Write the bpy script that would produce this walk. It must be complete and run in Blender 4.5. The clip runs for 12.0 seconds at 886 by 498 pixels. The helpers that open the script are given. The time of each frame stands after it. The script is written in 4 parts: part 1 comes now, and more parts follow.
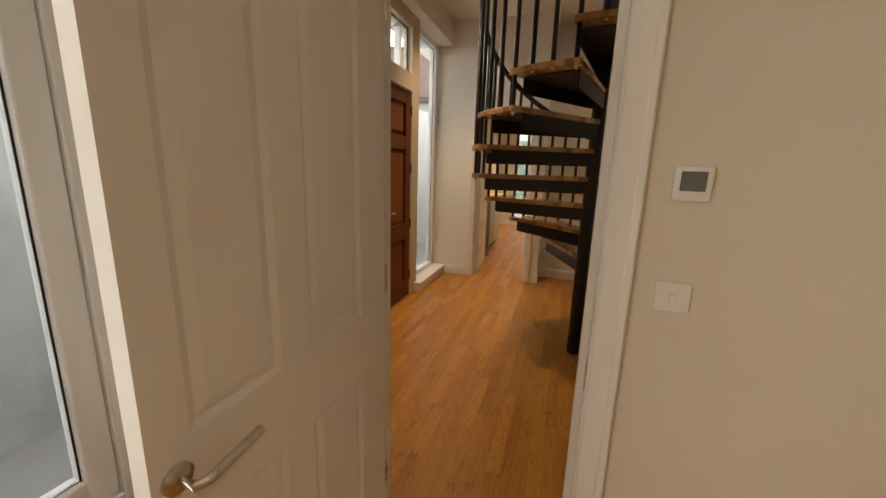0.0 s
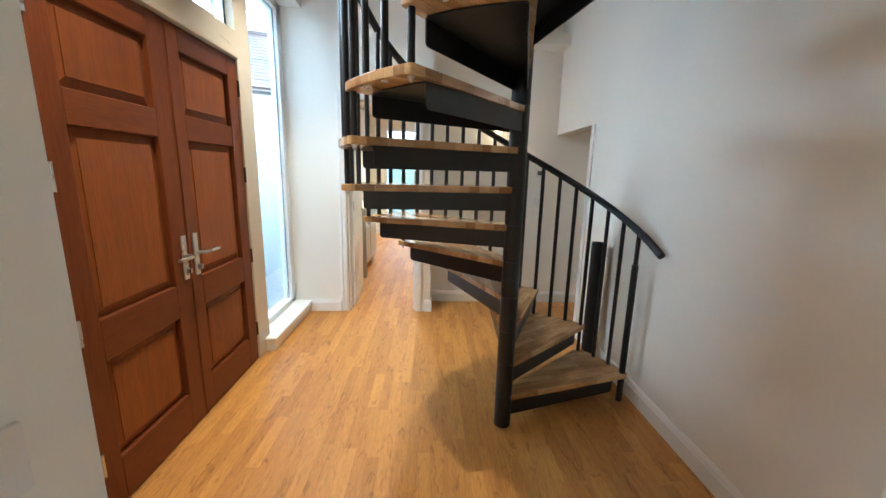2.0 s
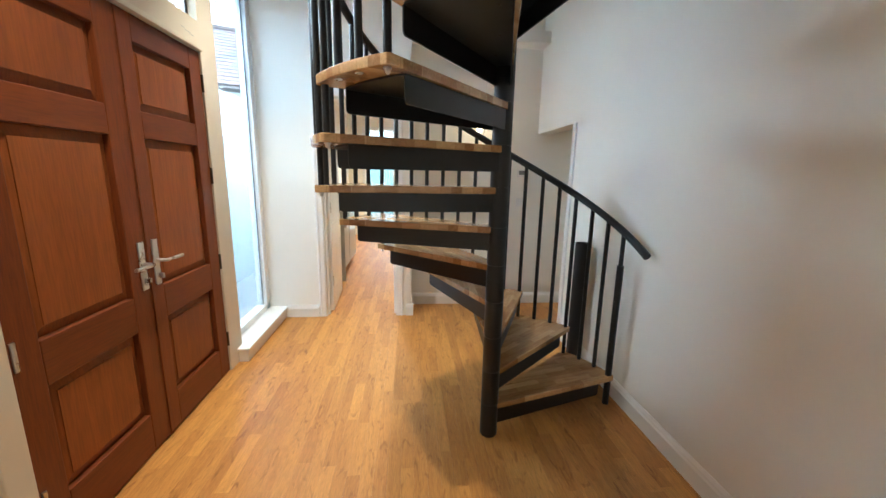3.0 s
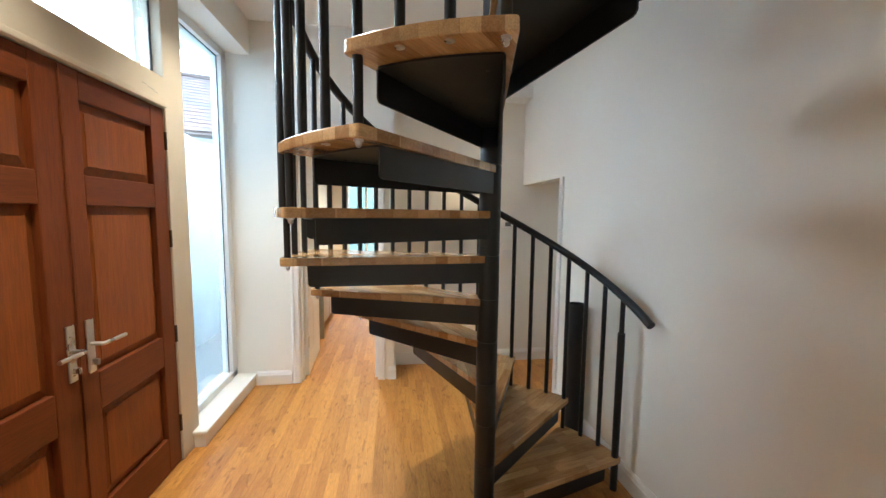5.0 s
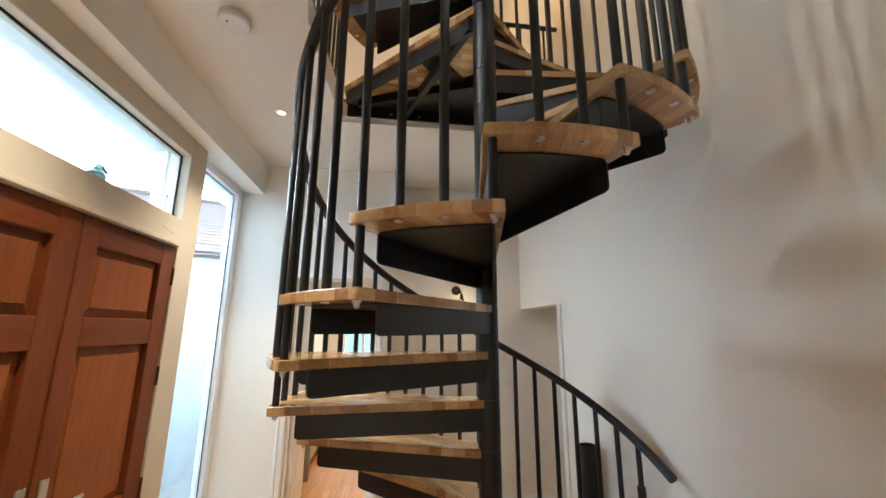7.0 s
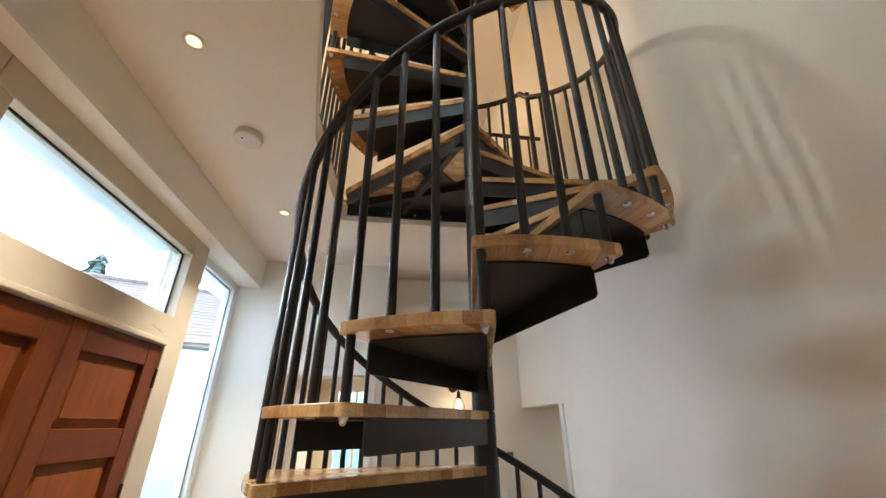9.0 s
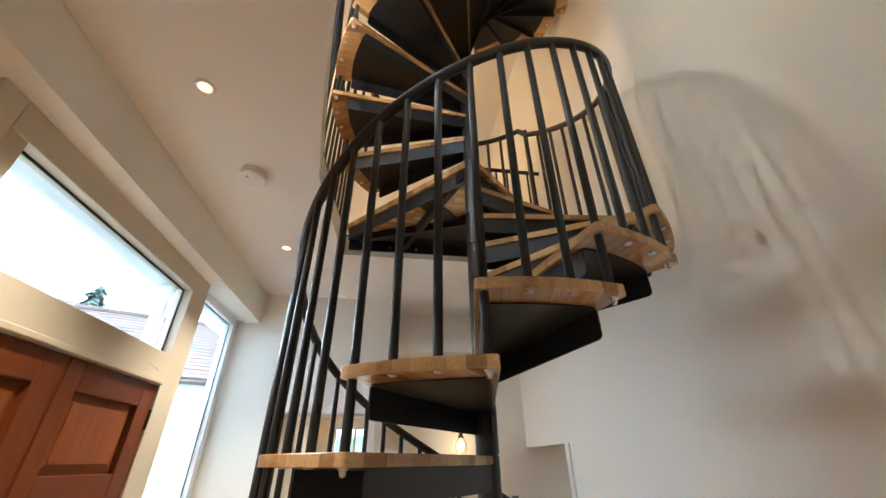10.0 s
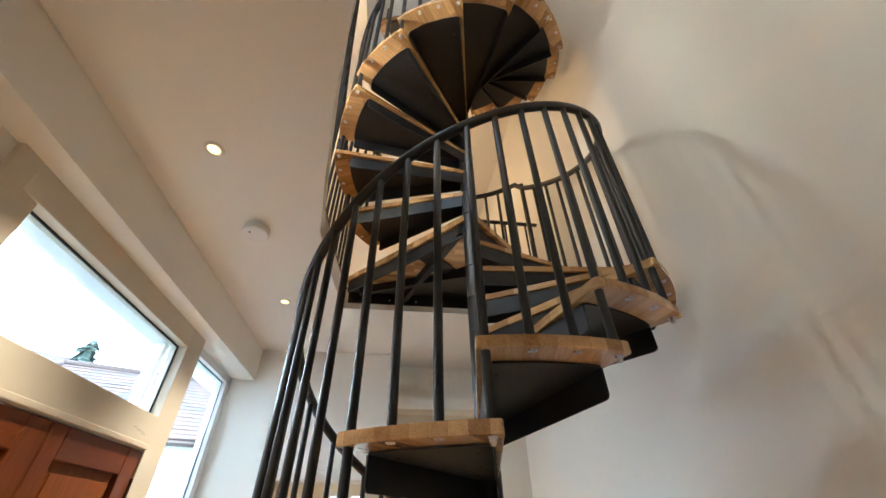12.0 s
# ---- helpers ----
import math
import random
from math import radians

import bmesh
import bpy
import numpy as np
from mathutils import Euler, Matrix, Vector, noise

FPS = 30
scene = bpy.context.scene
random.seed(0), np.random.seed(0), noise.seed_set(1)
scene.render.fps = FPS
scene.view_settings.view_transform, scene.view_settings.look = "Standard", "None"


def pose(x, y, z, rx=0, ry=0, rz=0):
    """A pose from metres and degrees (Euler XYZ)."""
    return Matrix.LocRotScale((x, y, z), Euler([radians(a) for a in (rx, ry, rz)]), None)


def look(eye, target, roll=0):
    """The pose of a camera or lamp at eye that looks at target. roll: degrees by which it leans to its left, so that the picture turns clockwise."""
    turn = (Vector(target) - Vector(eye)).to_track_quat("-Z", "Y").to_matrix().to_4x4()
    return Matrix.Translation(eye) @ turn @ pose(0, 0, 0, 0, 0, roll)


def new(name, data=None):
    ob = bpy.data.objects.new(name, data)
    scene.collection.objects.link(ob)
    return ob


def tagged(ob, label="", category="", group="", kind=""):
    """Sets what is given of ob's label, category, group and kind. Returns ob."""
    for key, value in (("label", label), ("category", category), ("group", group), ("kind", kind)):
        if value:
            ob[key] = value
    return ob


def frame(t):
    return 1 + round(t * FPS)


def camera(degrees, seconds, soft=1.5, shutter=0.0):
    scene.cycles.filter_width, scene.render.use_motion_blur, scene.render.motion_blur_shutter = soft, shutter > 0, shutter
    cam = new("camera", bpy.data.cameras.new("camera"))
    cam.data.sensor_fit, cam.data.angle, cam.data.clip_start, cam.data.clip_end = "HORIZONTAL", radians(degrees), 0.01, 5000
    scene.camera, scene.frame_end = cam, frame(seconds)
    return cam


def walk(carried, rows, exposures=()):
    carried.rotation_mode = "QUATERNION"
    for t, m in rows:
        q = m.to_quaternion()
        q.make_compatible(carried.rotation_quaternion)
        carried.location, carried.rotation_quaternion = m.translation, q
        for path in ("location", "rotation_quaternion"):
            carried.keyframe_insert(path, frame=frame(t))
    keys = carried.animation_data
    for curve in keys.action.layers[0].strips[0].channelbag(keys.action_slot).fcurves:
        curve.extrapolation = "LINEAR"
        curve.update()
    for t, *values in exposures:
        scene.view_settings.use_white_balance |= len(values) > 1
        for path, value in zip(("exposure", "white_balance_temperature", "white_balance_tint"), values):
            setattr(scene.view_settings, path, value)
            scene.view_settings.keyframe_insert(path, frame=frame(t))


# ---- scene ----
cam = camera(99.2, 12.0)
PATH = [
    (0, (0.099, -0.093, 1.362), (-0.479, 1.775, 0.943), 1.8),
    (0.5, (-0.024, 0.278, 1.361), (-0.406, 2.198, 0.954), 1.8),
    (1, (-0.067, 0.624, 1.368), (-0.231, 2.577, 0.967), 1.6),
    (1.5, (-0.112, 0.822, 1.387), (-0.137, 2.782, 0.989), 1.5),
    (2, (-0.149, 0.894, 1.39), (-0.071, 2.854, 0.997), 1.3),
    (2.5, (-0.156, 0.92, 1.386), (-0.017, 2.876, 0.993), 1.2),
    (4.5, (-0.111, 1.212, 1.466), (0.135, 3.163, 1.099), 0.8),
    (5, (-0.126, 1.199, 1.505), (0.132, 3.173, 1.323), 0.6),
    (5.5, (-0.13, 1.184, 1.54), (0.128, 3.167, 1.561), 0.5),
    (6, (-0.126, 1.176, 1.576), (0.127, 3.152, 1.748), 0.4),
    (6.5, (-0.121, 1.183, 1.603), (0.133, 3.146, 1.887), 0.4),
    (7, (-0.121, 1.179, 1.616), (0.134, 3.12, 2.026), 0.3),
    (9, (-0.11, 1.149, 1.665), (0.14, 2.946, 2.508), -0.2),
    (9.5, (-0.118, 1.136, 1.676), (0.126, 2.893, 2.6), -0.3),
    (10, (-0.118, 1.134, 1.69), (0.121, 2.858, 2.675), -0.4),
    (10.5, (-0.119, 1.122, 1.698), (0.118, 2.824, 2.722), -0.6),
    (11, (-0.119, 1.12, 1.703), (0.112, 2.783, 2.788), -0.7),
    (11.5, (-0.118, 1.126, 1.704), (0.11, 2.745, 2.856), -0.9),
    (12, (-0.119, 1.123, 1.707), (0.104, 2.705, 2.91), -1.0),
]
EXPOSURES = [(0.0, -0.98, 8800, 18), (0.3, -0.58, 7100, 8), (0.5, -0.28, 6400, 3), (1.0, 0.03, 5800, 1), (1.5, 0.28, 5350, 0), (2.5, 0.5, 5200, 0), (5.5, 0.35, 5500, 2), (9.5, 0.34, 5750, 4), (12.0, 0.4, 5600, 3)]
walk(cam, [(t, look(eye, target, roll)) for t, eye, target, roll in PATH], EXPOSURES)

# ---------- world, sun, large lights ----------
world = bpy.data.worlds.new("overcast_world")
scene.world = world
world.use_nodes = True
wn = world.node_tree
sky = wn.nodes.new("ShaderNodeTexSky")
sky.sky_type = "NISHITA"
sky.sun_disc = False
sky.sun_elevation, sky.sun_rotation = radians(32), radians(296.6)
sky.air_density, sky.dust_density = 2.0, 6.0
mixsky = wn.nodes.new("ShaderNodeMixRGB")
mixsky.inputs[0].default_value = 0.9
mixsky.inputs[2].default_value = (33.0, 37.0, 41.0, 1)
wn.links.new(sky.outputs[0], mixsky.inputs[1])
wn.links.new(mixsky.outputs[0], wn.nodes["Background"].inputs[0])
wn.nodes["Background"].inputs[1].default_value = 0.38


def sun_lamp():
    d = bpy.data.lights.new("sun", "SUN")
    d.energy, d.angle, d.color = 4.5, radians(45), (1.0, 0.98, 0.95)
    new("sun", d).matrix_world = look((-10, 5.0, 7.0), (0, 0, 0))


sun_lamp()


def window_light(name, place, target, w, h, power):
    d = bpy.data.lights.new(name, "AREA")
    d.shape, d.size, d.size_y, d.energy, d.color = "RECTANGLE", w, h, power, (0.86, 0.94, 1.0)
    new(name, d).matrix_world = look(place, target)


def spot_lamp(name, place, power, size=2.3, colour=(1.0, 0.84, 0.65), blend=1.0, target=None, soft=0.03):
    d = bpy.data.lights.new(name, "SPOT")
    d.energy, d.color, d.spot_size, d.spot_blend, d.shadow_soft_size = power, colour, size, blend, soft
    new(name, d).matrix_world = look(place, target or (place[0], place[1] + 0.001, 0))


def bulb_lamp(name, place, power, size=0.03, colour=(1.0, 0.66, 0.34)):
    d = bpy.data.lights.new(name, "POINT")
    d.energy, d.color, d.shadow_soft_size = power, colour, size
    new(name, d).location = place


# ---------- materials ----------
def mat(name, colour, rough=0.5, metal=0.0, var=0.06, scale=6.0, bump=0.02, grain=180.0, stretch=(1, 1, 1), coat=0.0):
    m = bpy.data.materials.new(name)
    m.use_nodes = True
    n, l = m.node_tree.nodes, m.node_tree.links
    b = n["Principled BSDF"]
    co = n.new("ShaderNodeTexCoord")
    mp = n.new("ShaderNodeMapping")
    mp.inputs["Scale"].default_value = stretch
    l.new(co.outputs["Object"], mp.inputs[0])
    big = n.new("ShaderNodeTexNoise")
    big.inputs["Scale"].default_value, big.inputs["Detail"].default_value = scale, 5
    fine = n.new("ShaderNodeTexNoise")
    fine.inputs["Scale"].default_value, fine.inputs["Detail"].default_value = grain, 3
    for t in (big, fine):
        l.new(mp.outputs[0], t.inputs["Vector"])
    mixer = n.new("ShaderNodeMixRGB")
    mixer.inputs[1].default_value = (*[c * (1 - var) for c in colour], 1)
    mixer.inputs[2].default_value = (*[min(1, c * (1 + var)) for c in colour], 1)
    l.new(big.outputs[0], mixer.inputs[0])
    l.new(mixer.outputs[0], b.inputs["Base Color"])
    rr = n.new("ShaderNodeMapRange")
    rr.inputs["To Min"].default_value, rr.inputs["To Max"].default_value = max(0.02, rough - 0.07), min(1, rough + 0.07)
    l.new(big.outputs[0], rr.inputs[0])
    l.new(rr.outputs[0], b.inputs["Roughness"])
    b.inputs["Metallic"].default_value = metal
    b.inputs["Coat Weight"].default_value = coat
    bp = n.new("ShaderNodeBump")
    bp.inputs["Strength"].default_value, bp.inputs["Distance"].default_value = bump, 0.01
    l.new(fine.outputs[0], bp.inputs["Height"])
    l.new(bp.outputs[0], b.inputs["Normal"])
    return m


def wood(name, dark, light, rough=0.35, along=1, rings=14.0, by_piece=True, staves=0.0, spread=0.5, coat=0.1):
    """Grain drawn along the local axis `along`; piece-to-piece tone from the object and island randoms; staves: width of glued strips."""
    m = bpy.data.materials.new(name)
    m.use_nodes = True
    n, l = m.node_tree.nodes, m.node_tree.links
    b = n["Principled BSDF"]
    co = n.new("ShaderNodeTexCoord")
    info = n.new("ShaderNodeObjectInfo")
    geo = n.new("ShaderNodeNewGeometry")
    add = n.new("ShaderNodeMath")
    l.new(info.outputs["Random"], add.inputs[0])
    l.new(geo.outputs["Random Per Island"], add.inputs[1])
    frac = n.new("ShaderNodeMath")
    frac.operation = "FRACT"
    l.new(add.outputs[0], frac.inputs[0])
    shift = n.new("ShaderNodeVectorMath")
    shift.operation = "MULTIPLY_ADD"
    comb = n.new("ShaderNodeCombineXYZ")
    for i in range(3):
        l.new(frac.outputs[0], comb.inputs[i])
    shift.inputs[1].default_value = (37.0, 53.0, 11.0)
    l.new(comb.outputs[0], shift.inputs[0])
    l.new(co.outputs["Object"], shift.inputs[2])
    mp = n.new("ShaderNodeMapping")
    s = [rings, rings, rings]
    s[along] = rings * 0.07
    mp.inputs["Scale"].default_value = s
    l.new((shift if by_piece else co).outputs["Vector" if by_piece else "Object"], mp.inputs[0])
    g1 = n.new("ShaderNodeTexNoise")
    g1.inputs["Scale"].default_value, g1.inputs["Detail"].default_value, g1.inputs["Distortion"].default_value = 1.0, 6, 1.2
    g2 = n.new("ShaderNodeTexNoise")
    g2.inputs["Scale"].default_value, g2.inputs["Detail"].default_value = 9.0, 4
    for t in (g1, g2):
        l.new(mp.outputs[0], t.inputs["Vector"])
    tone = n.new("ShaderNodeMath")
    tone.operation = "MULTIPLY_ADD"
    tone.inputs[1].default_value, tone.inputs[2].default_value = spread, 0.5 - spread / 2
    if staves:
        cell = n.new("ShaderNodeTexBrick")
        cell.inputs["Scale"].default_value = 1.0
        cell.inputs["Brick Width"].default_value, cell.inputs["Row Height"].default_value = staves * 6, staves
        cell.inputs["Mortar Size"].default_value = 0.0006
        cell.inputs["Color1"].default_value, cell.inputs["Color2"].default_value = (0, 0, 0, 1), (1, 1, 1, 1)
        cell.inputs["Mortar"].default_value = (0.2, 0.2, 0.2, 1)
        cell.offset = 0.37
        turnm = n.new("ShaderNodeMapping")
        turnm.inputs["Location"].default_value = (0.3, 0.013, 0)
        l.new(co.outputs["Object"], turnm.inputs[0])
        l.new(turnm.outputs[0], cell.inputs["Vector"])
        l.new(cell.outputs["Color"], tone.inputs[0])
    else:
        l.new(frac.outputs[0], tone.inputs[0])
    blend = n.new("ShaderNodeMath")
    blend.operation = "MULTIPLY_ADD"
    blend.inputs[1].default_value = 0.55
    l.new(g1.outputs[0], blend.inputs[0])
    half = n.new("ShaderNodeMath")
    half.operation = "MULTIPLY_ADD"
    half.inputs[1].default_value, half.inputs[2].default_value = 0.75, -0.14
    l.new(tone.outputs[0], half.inputs[0])
    l.new(half.outputs[0], blend.inputs[2])
    ramp = n.new("ShaderNodeValToRGB")
    ramp.color_ramp.elements[0].position, ramp.color_ramp.elements[1].position = 0.12, 0.88
    ramp.color_ramp.elements[0].color, ramp.color_ramp.elements[1].color = (*dark, 1), (*light, 1)
    l.new(blend.outputs[0], ramp.inputs[0])
    pores = n.new("ShaderNodeMixRGB")
    pores.blend_type = "MULTIPLY"
    pores.inputs[0].default_value = 0.5
    l.new(ramp.outputs[0], pores.inputs[1])
    pr = n.new("ShaderNodeMapRange")
    pr.inputs["From Min"].default_value, pr.inputs["From Max"].default_value = 0.35, 0.6
    pr.inputs["To Min"].default_value = 0.55
    l.new(g2.outputs[0], pr.inputs[0])
    l.new(pr.outputs[0], pores.inputs[2])
    l.new(pores.outputs[0], b.inputs["Base Color"])
    rg = n.new("ShaderNodeMapRange")
    rg.inputs["To Min"].default_value, rg.inputs["To Max"].default_value = rough - 0.06, rough + 0.1
    l.new(g2.outputs[0], rg.inputs[0])
    l.new(rg.outputs[0], b.inputs["Roughness"])
    b.inputs["Coat Weight"].default_value, b.inputs["Coat Roughness"].default_value = coat, 0.2
    bp = n.new("ShaderNodeBump")
    bp.inputs["Strength"].default_value, bp.inputs["Distance"].default_value = 0.06, 0.004
    l.new(g2.outputs[0], bp.inputs["Height"])
    l.new(bp.outputs[0], b.inputs["Normal"])
    return m


def glow(name, colour, strength):
    m = bpy.data.materials.new(name)
    m.use_nodes = True
    b = m.node_tree.nodes["Principled BSDF"]
    b.inputs["Base Color"].default_value = (*colour, 1)
    b.inputs["Emission Color"].default_value = (*colour, 1)
    b.inputs["Emission Strength"].default_value = strength
    return m


def glass_mat(name, colour=(1, 1, 1), rough=0.0):
    m = bpy.data.materials.new(name)
    m.use_nodes = True
    b = m.node_tree.nodes["Principled BSDF"]
    b.inputs["Base Color"].default_value = (*colour, 1)
    b.inputs["Transmission Weight"].default_value = 1
    b.inputs["Roughness"].default_value = rough
    b.inputs["IOR"].default_value = 1.45
    return m


M_WALL = mat("cream_emulsion", (0.86, 0.84, 0.765), 0.65, var=0.025, scale=1.6, bump=0.03, grain=260)
M_ROOM = mat("beige_emulsion", (0.72, 0.655, 0.555), 0.65, var=0.03, scale=1.4, bump=0.03, grain=260)
M_CEIL = mat("ceiling_emulsion", (0.87, 0.85, 0.785), 0.7, var=0.02, scale=1.2, bump=0.03, grain=240)
M_WHITE = mat("white_gloss_trim", (0.86, 0.85, 0.82), 0.32, var=0.03, scale=5, bump=0.015, grain=90)
M_CREAM = mat("cream_painted_timber", (0.62, 0.545, 0.42), 0.4, var=0.06, scale=7, bump=0.03, grain=70)
M_UPVC = mat("white_window_frame", (0.8, 0.82, 0.83), 0.3, var=0.02, scale=4, bump=0.005)
M_PLASTIC = mat("white_moulded_plastic", (0.8, 0.79, 0.76), 0.35, var=0.02, scale=9, bump=0.008)
M_BLACK = mat("black_powder_coated_steel", (0.008, 0.009, 0.011), 0.42, metal=0.0, var=0.2, scale=8, bump=0.02, grain=500)
M_STEEL = mat("brushed_steel", (0.62, 0.6, 0.57), 0.28, metal=1.0, var=0.08, scale=20, bump=0.01, grain=300)
M_BRASS = mat("dark_aged_brass", (0.09, 0.07, 0.05), 0.35, metal=1.0, var=0.2, scale=20)
M_RUBBER = mat("black_seal", (0.012, 0.012, 0.013), 0.6, var=0.1)
M_SCREEN = mat("grey_display", (0.16, 0.17, 0.165), 0.22, var=0.05, scale=10, bump=0.0)
# Tint dims the bright outside view; shadowless panes still let full daylight in.
M_GLASS = glass_mat("dimmed_window_glass", (0.71, 0.755, 0.78))
M_CLEAR = glass_mat("clear_lamp_glass")
M_FLOOR = wood("oak_floor_strip", (0.35, 0.130, 0.022), (0.74, 0.37, 0.085), 0.42, along=1, rings=34, spread=0.42, coat=0.0)


def add_knots(m, stretch, low, high, depth):
    """Small dark knots and flecks of grain on a wood material, each piece with its own."""
    n, l = m.node_tree.nodes, m.node_tree.links
    b = n["Principled BSDF"]
    src = b.inputs["Base Color"].links[0].from_socket
    co, info = n.new("ShaderNodeTexCoord"), n.new("ShaderNodeObjectInfo")
    mp, tex, ramp, mul = n.new("ShaderNodeMapping"), n.new("ShaderNodeTexNoise"), n.new("ShaderNodeMapRange"), n.new("ShaderNodeMixRGB")
    shift = n.new("ShaderNodeVectorMath")
    l.new(info.outputs["Location"], shift.inputs[0])
    l.new(co.outputs["Object"], shift.inputs[1])
    mp.inputs["Scale"].default_value = stretch
    tex.inputs["Scale"].default_value, tex.inputs["Detail"].default_value, tex.inputs["Distortion"].default_value = 1.0, 4, 1.5
    l.new(shift.outputs[0], mp.inputs[0])
    l.new(mp.outputs[0], tex.inputs["Vector"])
    ramp.inputs["From Min"].default_value, ramp.inputs["From Max"].default_value = low, high
    ramp.inputs["To Min"].default_value, ramp.inputs["To Max"].default_value = 0.0, depth
    l.new(tex.outputs[0], ramp.inputs[0])
    mul.blend_type = "MULTIPLY"
    mul.inputs[2].default_value = (0.42, 0.30, 0.20, 1)
    l.new(ramp.outputs[0], mul.inputs[0])
    l.new(src, mul.inputs[1])
    l.new(mul.outputs[0], b.inputs["Base Color"])


add_knots(M_FLOOR, (26, 6.5, 10), 0.57, 0.74, 0.75)
M_JOINT = mat("floor_joint", (0.22, 0.095, 0.03), 0.6)
M_TREAD = wood("oiled_hardwood_tread", (0.32, 0.16, 0.058), (0.70, 0.45, 0.20), 0.22, along=0, rings=30, by_piece=True, staves=0.042, spread=0.9, coat=0.3)
M_DOOR_V = wood("red_hardwood_stile", (0.085, 0.018, 0.003), (0.22, 0.052, 0.009), 0.48, along=2, rings=20, spread=0.45)
M_DOOR_H = wood("red_hardwood_rail", (0.08, 0.017, 0.003), (0.205, 0.048, 0.008), 0.48, along=1, rings=20, spread=0.45)
M_PANEL = wood("red_hardwood_panel", (0.14, 0.033, 0.006), (0.32, 0.088, 0.014), 0.48, along=2, rings=16, spread=0.4)
for m_door in (M_DOOR_V, M_DOOR_H, M_PANEL):
    m_door.node_tree.nodes["Principled BSDF"].inputs["Specular IOR Level"].default_value = 0.25
M_ROOF = mat("weathered_clay_tile", (0.08, 0.056, 0.048), 0.85, var=0.35, scale=3.0, bump=0.2, grain=40)
M_RENDER = mat("outside_render", (0.55, 0.55, 0.53), 0.9, var=0.1, scale=2)
# Grey darkened so less light is thrown up under the window head.
M_GROUND = mat("darkened_paving", (0.22, 0.23, 0.24), 0.8, var=0.2, scale=1.5)
# Green paled in the colour itself for haze over distance.
M_LEAF = mat("hazed_leaf_green", (0.12, 0.165, 0.14), 0.8, var=0.4, scale=3)
M_BARK = mat("bare_bark", (0.12, 0.09, 0.08), 0.9, var=0.3)
M_LAMPON = glow("lit_downlight", (1.0, 0.66, 0.27), 2.2)
M_BULB = glow("lit_filament", (1.0, 0.55, 0.2), 3.5)
M_GREY = mat("grey_metal_panel", (0.42, 0.45, 0.46), 0.3, metal=0.6, var=0.04)


# ---------- mesh helpers ----------
def part(name, bm, material, parent=None, label="", m=None):
    me = bpy.data.meshes.new(name)
    bm.to_mesh(me)
    bm.free()
    me.materials.append(material)
    ob = new(name, me)
    if parent:
        ob.parent = parent
    if m is not None:
        ob.matrix_basis = m
    if label:
        ob["label"] = label
    return ob


def again(name, src, parent, m):
    """Another object on the mesh of src."""
    ob = new(name, src.data)
    ob.parent = parent
    ob.matrix_basis = m
    return ob


def thing(name, place, label, category, group="", kind=""):
    ob = new(name)
    ob.location = place
    ob.empty_display_size = 0.1
    return tagged(ob, label, category, group, kind)


def box(bm, x0, x1, y0, y1, z0, z1, bevel=0.0, seg=2):
    r = bmesh.ops.create_cube(bm, size=1.0)
    vs = r["verts"]
    for v in vs:
        v.co = Vector((x0 if v.co.x < 0 else x1, y0 if v.co.y < 0 else y1, z0 if v.co.z < 0 else z1))
    if bevel:
        es = list({e for v in vs for e in v.link_edges})
        bmesh.ops.bevel(bm, geom=es, offset=bevel, segments=seg, affect="EDGES", profile=0.5)
    return bm


def boxes(*dims, bevel=0.0):
    bm = bmesh.new()
    for d in dims:
        box(bm, *d, bevel=bevel)
    return bm


def smooth(bm, limit=0.6):
    for f in bm.faces:
        f.smooth = True
    for e in bm.edges:
        if len(e.link_faces) == 2 and e.calc_face_angle(0) > limit:
            e.smooth = False
    return bm


def cyl(bm, p, q, r, seg=20, r2=None):
    p, q = Vector(p), Vector(q)
    m = Matrix.Translation((p + q) / 2) @ (q - p).to_track_quat("Z", "Y").to_matrix().to_4x4()
    bmesh.ops.create_cone(bm, cap_ends=True, segments=seg, radius1=r, radius2=r if r2 is None else r2, depth=(q - p).length, matrix=m)
    return bm


def rod(p, q, r, seg=20, r2=None):
    return smooth(cyl(bmesh.new(), p, q, r, seg, r2))


def sweep(points, r, seg=12):
    """A round tube through the points."""
    bm = bmesh.new()
    rings = []
    pts = [Vector(p) for p in points]
    for i, p in enumerate(pts):
        d = (pts[min(i + 1, len(pts) - 1)] - pts[max(i - 1, 0)]).normalized()
        side = d.cross(Vector((0, 0, 1)))
        side = side.normalized() if side.length > 1e-4 else Vector((1, 0, 0))
        up = side.cross(d).normalized()
        rings.append([bm.verts.new(p + r * (math.cos(k * math.tau / seg) * side + math.sin(k * math.tau / seg) * up)) for k in range(seg)])
    for a, b in zip(rings, rings[1:]):
        for k in range(seg):
            bm.faces.new((a[k], a[(k + 1) % seg], b[(k + 1) % seg], b[k]))
    bm.faces.new(rings[0][::-1])
    bm.faces.new(rings[-1])
    bmesh.ops.recalc_face_normals(bm, faces=bm.faces)
    return smooth(bm)


